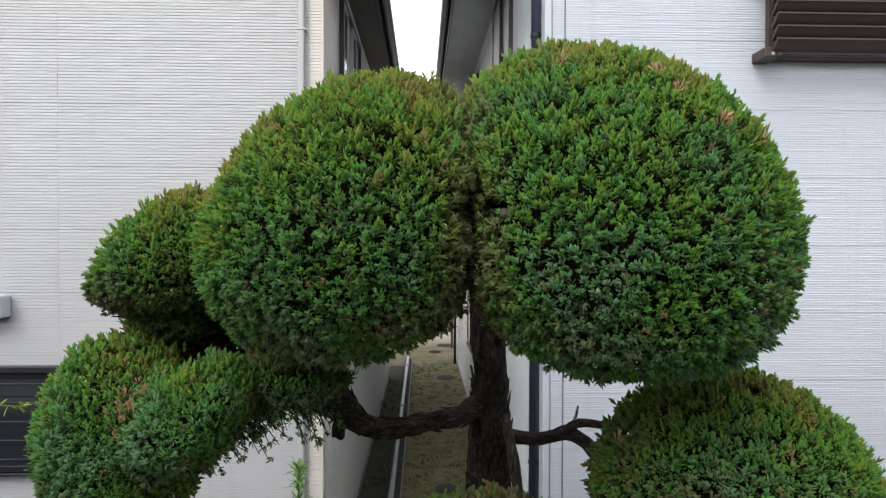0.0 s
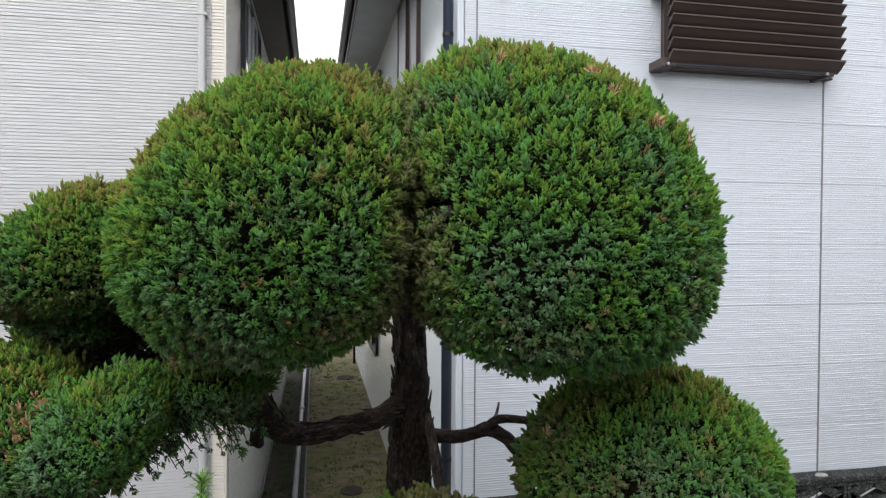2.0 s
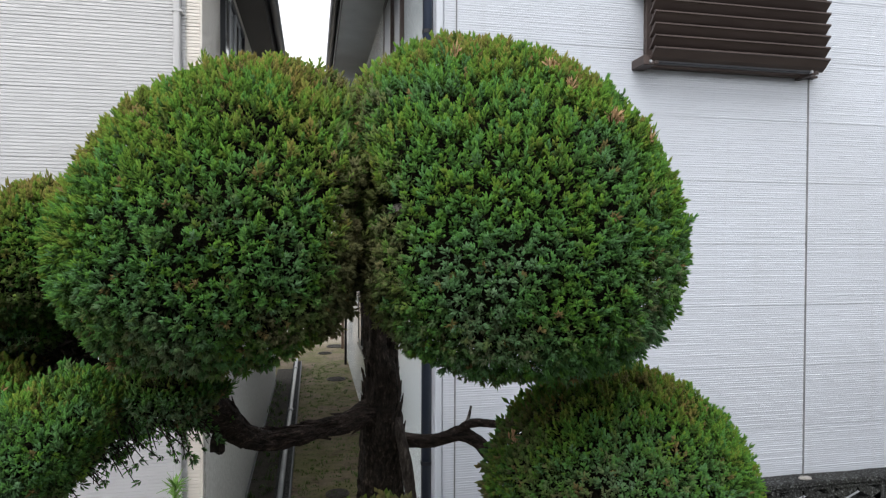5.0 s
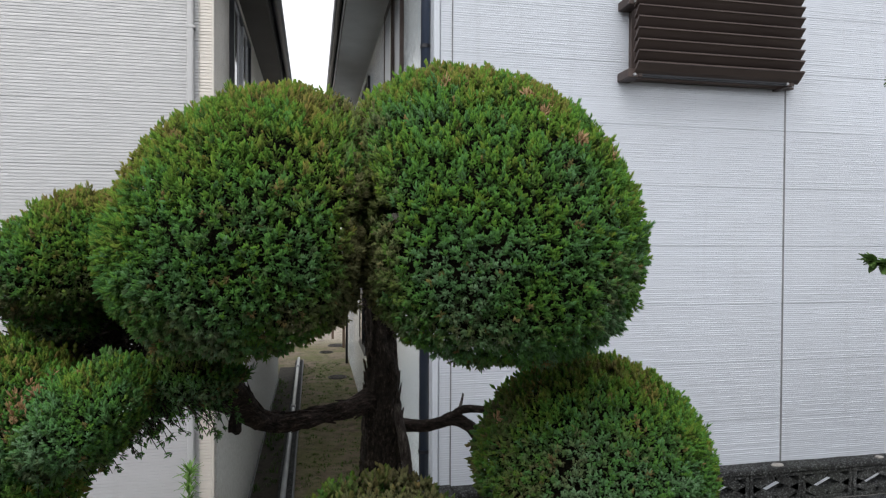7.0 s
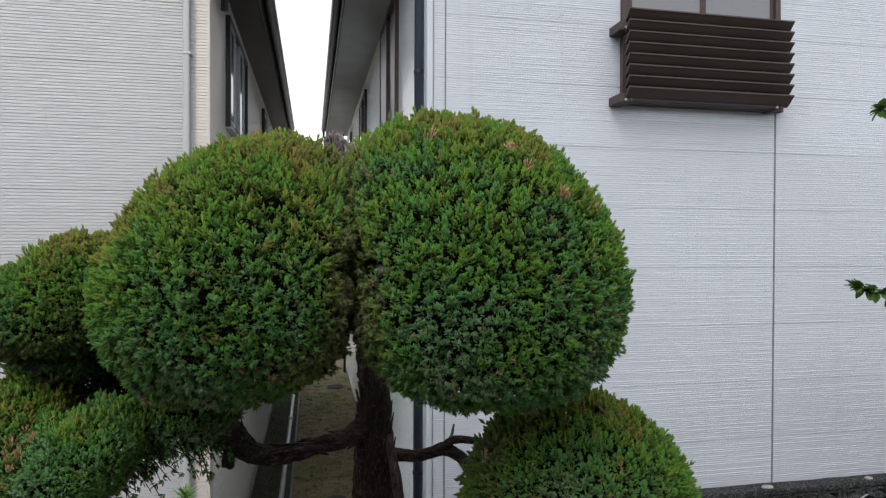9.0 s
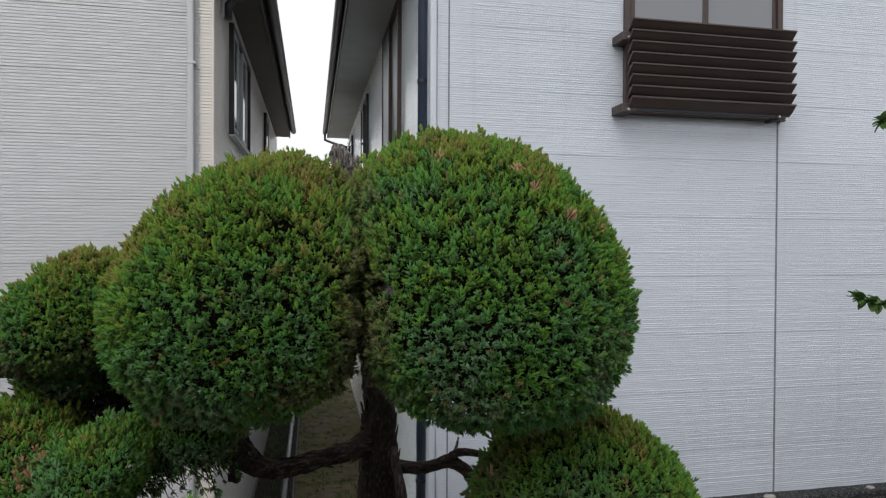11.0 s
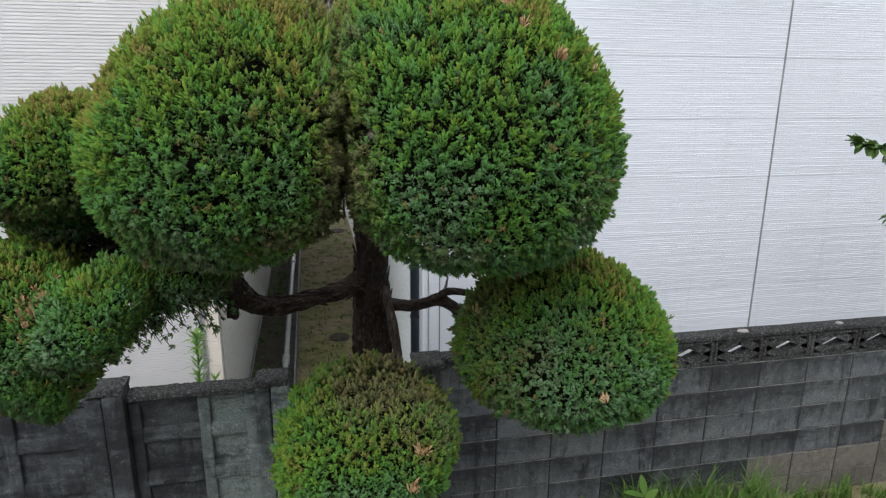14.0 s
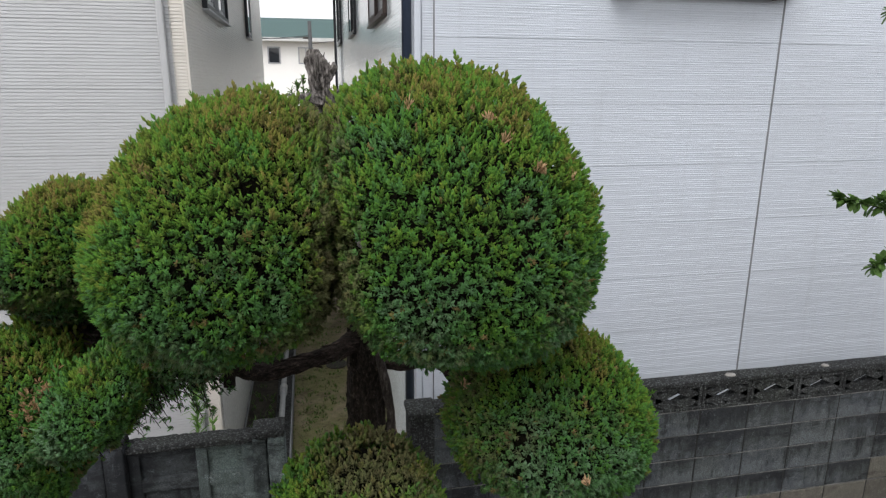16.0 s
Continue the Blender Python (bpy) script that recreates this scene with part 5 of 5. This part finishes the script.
# ---- weeds and other plants ----
def blades(name, label, category, places, height, width, material, seed, lean=0.5, per=14, kind="stuff"):
    rng = np.random.default_rng(seed)
    verts, tris, age, tip = [], [], [], []
    for (cx, cy, cz), sc in places:
        for _ in range(per):
            a, h = rng.uniform(0, 2 * math.pi), height * sc * rng.uniform(0.5, 1.15)
            out = np.array([math.cos(a), math.sin(a) * 0.6, 0]) * lean * h * rng.uniform(0.3, 1.3)
            base = np.array([cx, cy, cz]) + np.array([rng.normal(0, 0.03), rng.normal(0, 0.02), 0])
            side = np.array([-math.sin(a), math.cos(a), 0]) * width * rng.uniform(0.6, 1.2)
            ag, o = rng.random(), len(verts)
            for k in range(6):
                t = k / 5
                c = base + out * t * t + np.array([0, 0, h * (t - 0.28 * t ** 3)])
                w = side * (1 - t ** 1.6) * 0.5
                verts += [c - w, c + w + np.array([0, 0, 0.0])]
                age += [ag, ag]
                tip += [0.3 + t, 0.3 + t]
            for k in range(5):
                p = o + 2 * k
                tris += [(p, p + 1, p + 3), (p, p + 3, p + 2)]
    ob = new(name, mesh_from_arrays(name, np.array(verts), np.array(tris), [material], True, {"age": np.array(age), "tip": np.clip(tip, 0, 1)}))
    return tagged(ob, label, category, kind=kind)


rs = random.Random(8)
clumps = [((rs.uniform(2.35, 3.45), rs.uniform(3.15, 3.52), 0.0), rs.uniform(0.6, 1.15)) for _ in range(60)]
blades("grass", "long green grass and weeds at the foot of the block fence", "grass", clumps, 0.54, 0.013, GRASS, 301, 0.55, 26)
low = [((rs.uniform(1.0, 5.6), rs.uniform(2.5, 3.55), 0.0), rs.uniform(0.4, 1.0)) for _ in range(230)]
blades("short_weeds", "low green weeds on bare soil beside the fence", "weeds", low, 0.22, 0.014, GRASS, 302, 0.7, 15)
low = [((rs.uniform(-2.6, -0.9), rs.uniform(2.9, 3.5), 0.0), rs.uniform(0.5, 1.0)) for _ in range(60)]
blades("dry_grass", "thin dry grass before the panel fence", "grass", low, 0.42, 0.006, GRASS, 303, 0.6, 8)
low = [((rs.uniform(-0.02, 1.0), 4.0 + 11 * rs.random() ** 1.3, 0.0), rs.uniform(0.3, 1.0)) for _ in range(620)]
blades("passage_weeds", "sparse low weeds and moss tufts in the passage", "weeds", low, 0.06, 0.010, GRASS, 304, 1.0, 9)
low = [((rs.uniform(-0.47, -0.2), 5.0 + 8 * rs.random(), 0.03), rs.uniform(0.3, 1.0)) for _ in range(90)]
blades("bed_weeds", "dark straggling weeds in the soil strip", "weeds", low, 0.14, 0.012, BROADLEAF, 305, 0.8, 8)


def leaf_into(verts, tris, age, tip, at, way, up, length, width, ag, cup=0.15):
    way, up = Vector(way).normalized(), Vector(up)
    side = way.cross(up).normalized()
    nrm = side.cross(way).normalized()
    o = len(verts)
    shape = ((0.0, 0.08), (0.18, 0.62), (0.42, 1.0), (0.68, 0.82), (0.88, 0.40), (1.0, 0.02))
    for t, w in shape:
        c = Vector(at) + way * length * t - nrm * cup * length * t * t
        for s in (-1, 0, 1):
            verts.append(c + side * s * w * width / 2 + nrm * (abs(s) * 0.14 * width))
            age.append(ag)
            tip.append(0.7 + 0.3 * t)
    for k in range(len(shape) - 1):
        for s in range(2):
            a = o + 3 * k + s
            tris.extend([(a, a + 1, a + 4), (a, a + 4, a + 3)])


def leafy(name, parent, line, n_leaves, length, width, material, seed, stem_r=0.006, stem_mat=None, droop=0.1, label=""):
    """A twig with leaves set round it."""
    rng = random.Random(seed)
    limb("stem", [(*p, stem_r * (1 - 0.6 * i / max(1, len(line) - 1))) for i, p in enumerate(line)], stem_mat or BARK, parent, seed, 7, 0.08)
    pts = [Vector(p[:3]) for p in smooth_line([(*p, 0) for p in line], 8)]
    verts, tris, age, tip = [], [], [], []
    for i in range(n_leaves):
        k = min(len(pts) - 2, int(len(pts) * (i + 0.5) / n_leaves))
        d = (pts[k + 1] - pts[k]).normalized()
        r = Vector((rng.gauss(0, 1), rng.gauss(0, 1), rng.gauss(0, 1) + 0.3)).normalized()
        leaf_into(verts, tris, age, tip, pts[k], d * 0.6 + r - Vector((0, 0, droop)), Vector((rng.uniform(-0.4, 0.4), rng.uniform(-0.4, 0.4), 1)), length * rng.uniform(0.7, 1.2), width * rng.uniform(0.8, 1.2), rng.random())
    ob = new(name, mesh_from_arrays(name, np.array([tuple(v) for v in verts]), np.array(tris), [material], True, {"age": np.array(age), "tip": np.array(tip)}))
    ob.parent = parent
    return tagged(ob, label)


shrub = thing("evergreen_tree", "slender evergreen tree with oval dark green leaves", "tree", (0, 0, 0))
limb("trunk", [(4.95, 3.05, -0.05, 0.06), (4.92, 3.05, 1.0, 0.05), (4.85, 3.08, 2.0, 0.042), (4.72, 3.1, 3.0, 0.034), (4.6, 3.1, 4.2, 0.02)], BARK, shrub, 60, 12, 0.06, 4)
for i, (line, k) in enumerate((
        ([(4.87, 3.08, 1.9), (4.4, 3.15, 2.45), (4.0, 3.2, 2.68), (3.70, 3.2, 2.76), (3.52, 3.2, 2.80)], 80),
        ([(4.3, 3.18, 2.52), (4.08, 3.2, 2.45), (3.95, 3.2, 2.38), (3.87, 3.2, 2.33)], 34),
        ([(4.2, 3.18, 2.58), (4.0, 3.22, 2.72), (3.85, 3.2, 2.78)], 30),
        ([(4.62, 3.1, 3.6), (4.2, 3.15, 3.82), (3.9, 3.2, 3.88), (3.66, 3.2, 3.90)], 50),
        ([(4.74, 3.1, 2.8), (4.4, 3.1, 3.0), (4.1, 3.1, 3.05)], 40))):
    leafy("leaves", shrub, line, int(k * 2.4), 0.074, 0.044, BROADLEAF, 70 + i)

weed = thing("tall_weed", "tall bright green weed with narrow whorled leaves", "weed", (0, 0, 0))
leafy("leaves", weed, [(-0.60, 4.30, -0.02), (-0.60, 4.30, 0.6), (-0.58, 4.30, 1.1), (-0.575, 4.30, 1.42)], 240, 0.100, 0.014, WEED, 80, 0.006, WEED, 0.0)
weed2 = thing("tall_weed", "short bright green weed with narrow leaves", "weed", (0, 0, 0))
leafy("leaves", weed2, [(-0.47, 4.28, -0.02), (-0.475, 4.28, 0.5), (-0.475, 4.28, 1.12)], 70, 0.075, 0.018, WEED, 81, 0.005, WEED, 0.0)
lime = thing("lime_twig_plant", "thin arching plant with small lime-green leaves", "shrub", (0, 0, 0))
leafy("leaves", lime, [(-2.1, 2.7, -0.02), (-2.0, 2.68, 1.3), (-1.75, 2.63, 2.15), (-1.5, 2.6, 2.27), (-1.27, 2.6, 2.27)], 80, 0.038, 0.014, LIME, 82, 0.005, LIME, 0.0)
broad = thing("broadleaf_weed", "low weed with large light green leaves", "weed", (0, 0, 0))
leafy("leaves", broad, [(2.36, 3.3, -0.02), (2.38, 3.3, 0.2), (2.40, 3.3, 0.42)], 16, 0.19, 0.06, GRASS, 83, 0.006, GRASS, -0.3)
broad2 = thing("broadleaf_weed", "low weed with large light green leaves", "weed", (0, 0, 0))
leafy("leaves", broad2, [(1.93, 3.25, -0.02), (1.94, 3.25, 0.2), (1.95, 3.25, 0.36)], 16, 0.14, 0.05, GRASS, 84, 0.006, GRASS, -0.3)
far_shrub = thing("far_shrub", "loose grey-green shrub at the far end of the passage", "shrub", (0, 0, 0))
for i in range(5):
    leafy("leaves", far_shrub, [(0.15, 20.0, 0), (0.1 + 0.1 * i, 20.0, 2.2), (-0.15 + 0.17 * i, 20.0, 3.3 + 0.2 * (i % 3))], 60, 0.20, 0.09, BROADLEAF, 90 + i, 0.03)

# ---- pieces of the block fence ----
def block_mesh(seed, concrete):
    rng = random.Random(seed)
    bm = box(0.005, 0.395, 0.0, 0.10, 0.004, 0.196, 0.006)
    for v in bm.verts:
        v.co += Vector((rng.uniform(-1, 1), rng.uniform(-1, 1), rng.uniform(-1, 1))) * 0.0012
    me = bpy.data.meshes.new("block")
    bm.normal_update()
    bm.to_mesh(me)
    bm.free()
    me.materials.append(concrete)
    return me


def pierced_mesh():
    bm = box(0.004, 0.028, 0.0, 0.10, 0.004, 0.196, 0.002)
    for b in ((0.372, 0.396, 0.004, 0.196), (0.028, 0.372, 0.004, 0.024), (0.028, 0.372, 0.176, 0.196)):
        box(b[0], b[1], 0.0, 0.10, b[2], b[3], 0.002, bm)
    for x0, z0, x1, z1 in ((0.02, 0.10, 0.20, 0.18), (0.02, 0.10, 0.20, 0.02), (0.20, 0.18, 0.38, 0.10), (0.20, 0.02, 0.38, 0.10)):
        d = Vector((x1 - x0, 0, z1 - z0))
        u = Vector((-d.z, 0, d.x)).normalized() * 0.029
        vs = [bm.verts.new((Vector((x0, y, z0)) + d * k + u * s)) for y in (0.006, 0.094) for k, s in ((0, -1), (1, -1), (1, 1), (0, 1))]
        for f in ((0, 1, 2, 3), (7, 6, 5, 4), (0, 4, 5, 1), (1, 5, 6, 2), (2, 6, 7, 3), (3, 7, 4, 0)):
            bm.faces.new([vs[i] for i in f])
    bmesh.ops.recalc_face_normals(bm, faces=bm.faces[:])
    me = bpy.data.meshes.new("pierced_block")
    bm.to_mesh(me)
    bm.free()
    me.materials.append(CAPSTONE)
    return me


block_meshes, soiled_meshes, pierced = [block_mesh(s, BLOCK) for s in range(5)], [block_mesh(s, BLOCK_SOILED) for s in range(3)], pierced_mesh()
rs = random.Random(4)
for i in range(15):
    x = 1.02 + 0.4 * i
    for j in range(7):
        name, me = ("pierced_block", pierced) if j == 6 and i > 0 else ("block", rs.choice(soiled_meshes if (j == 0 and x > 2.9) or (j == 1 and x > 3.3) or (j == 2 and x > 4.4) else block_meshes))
        ob = new(name, me)
        ob.parent = block_fence
        ob.location = (x, FY + rs.uniform(-0.002, 0.002), -0.02 + 0.2 * j)
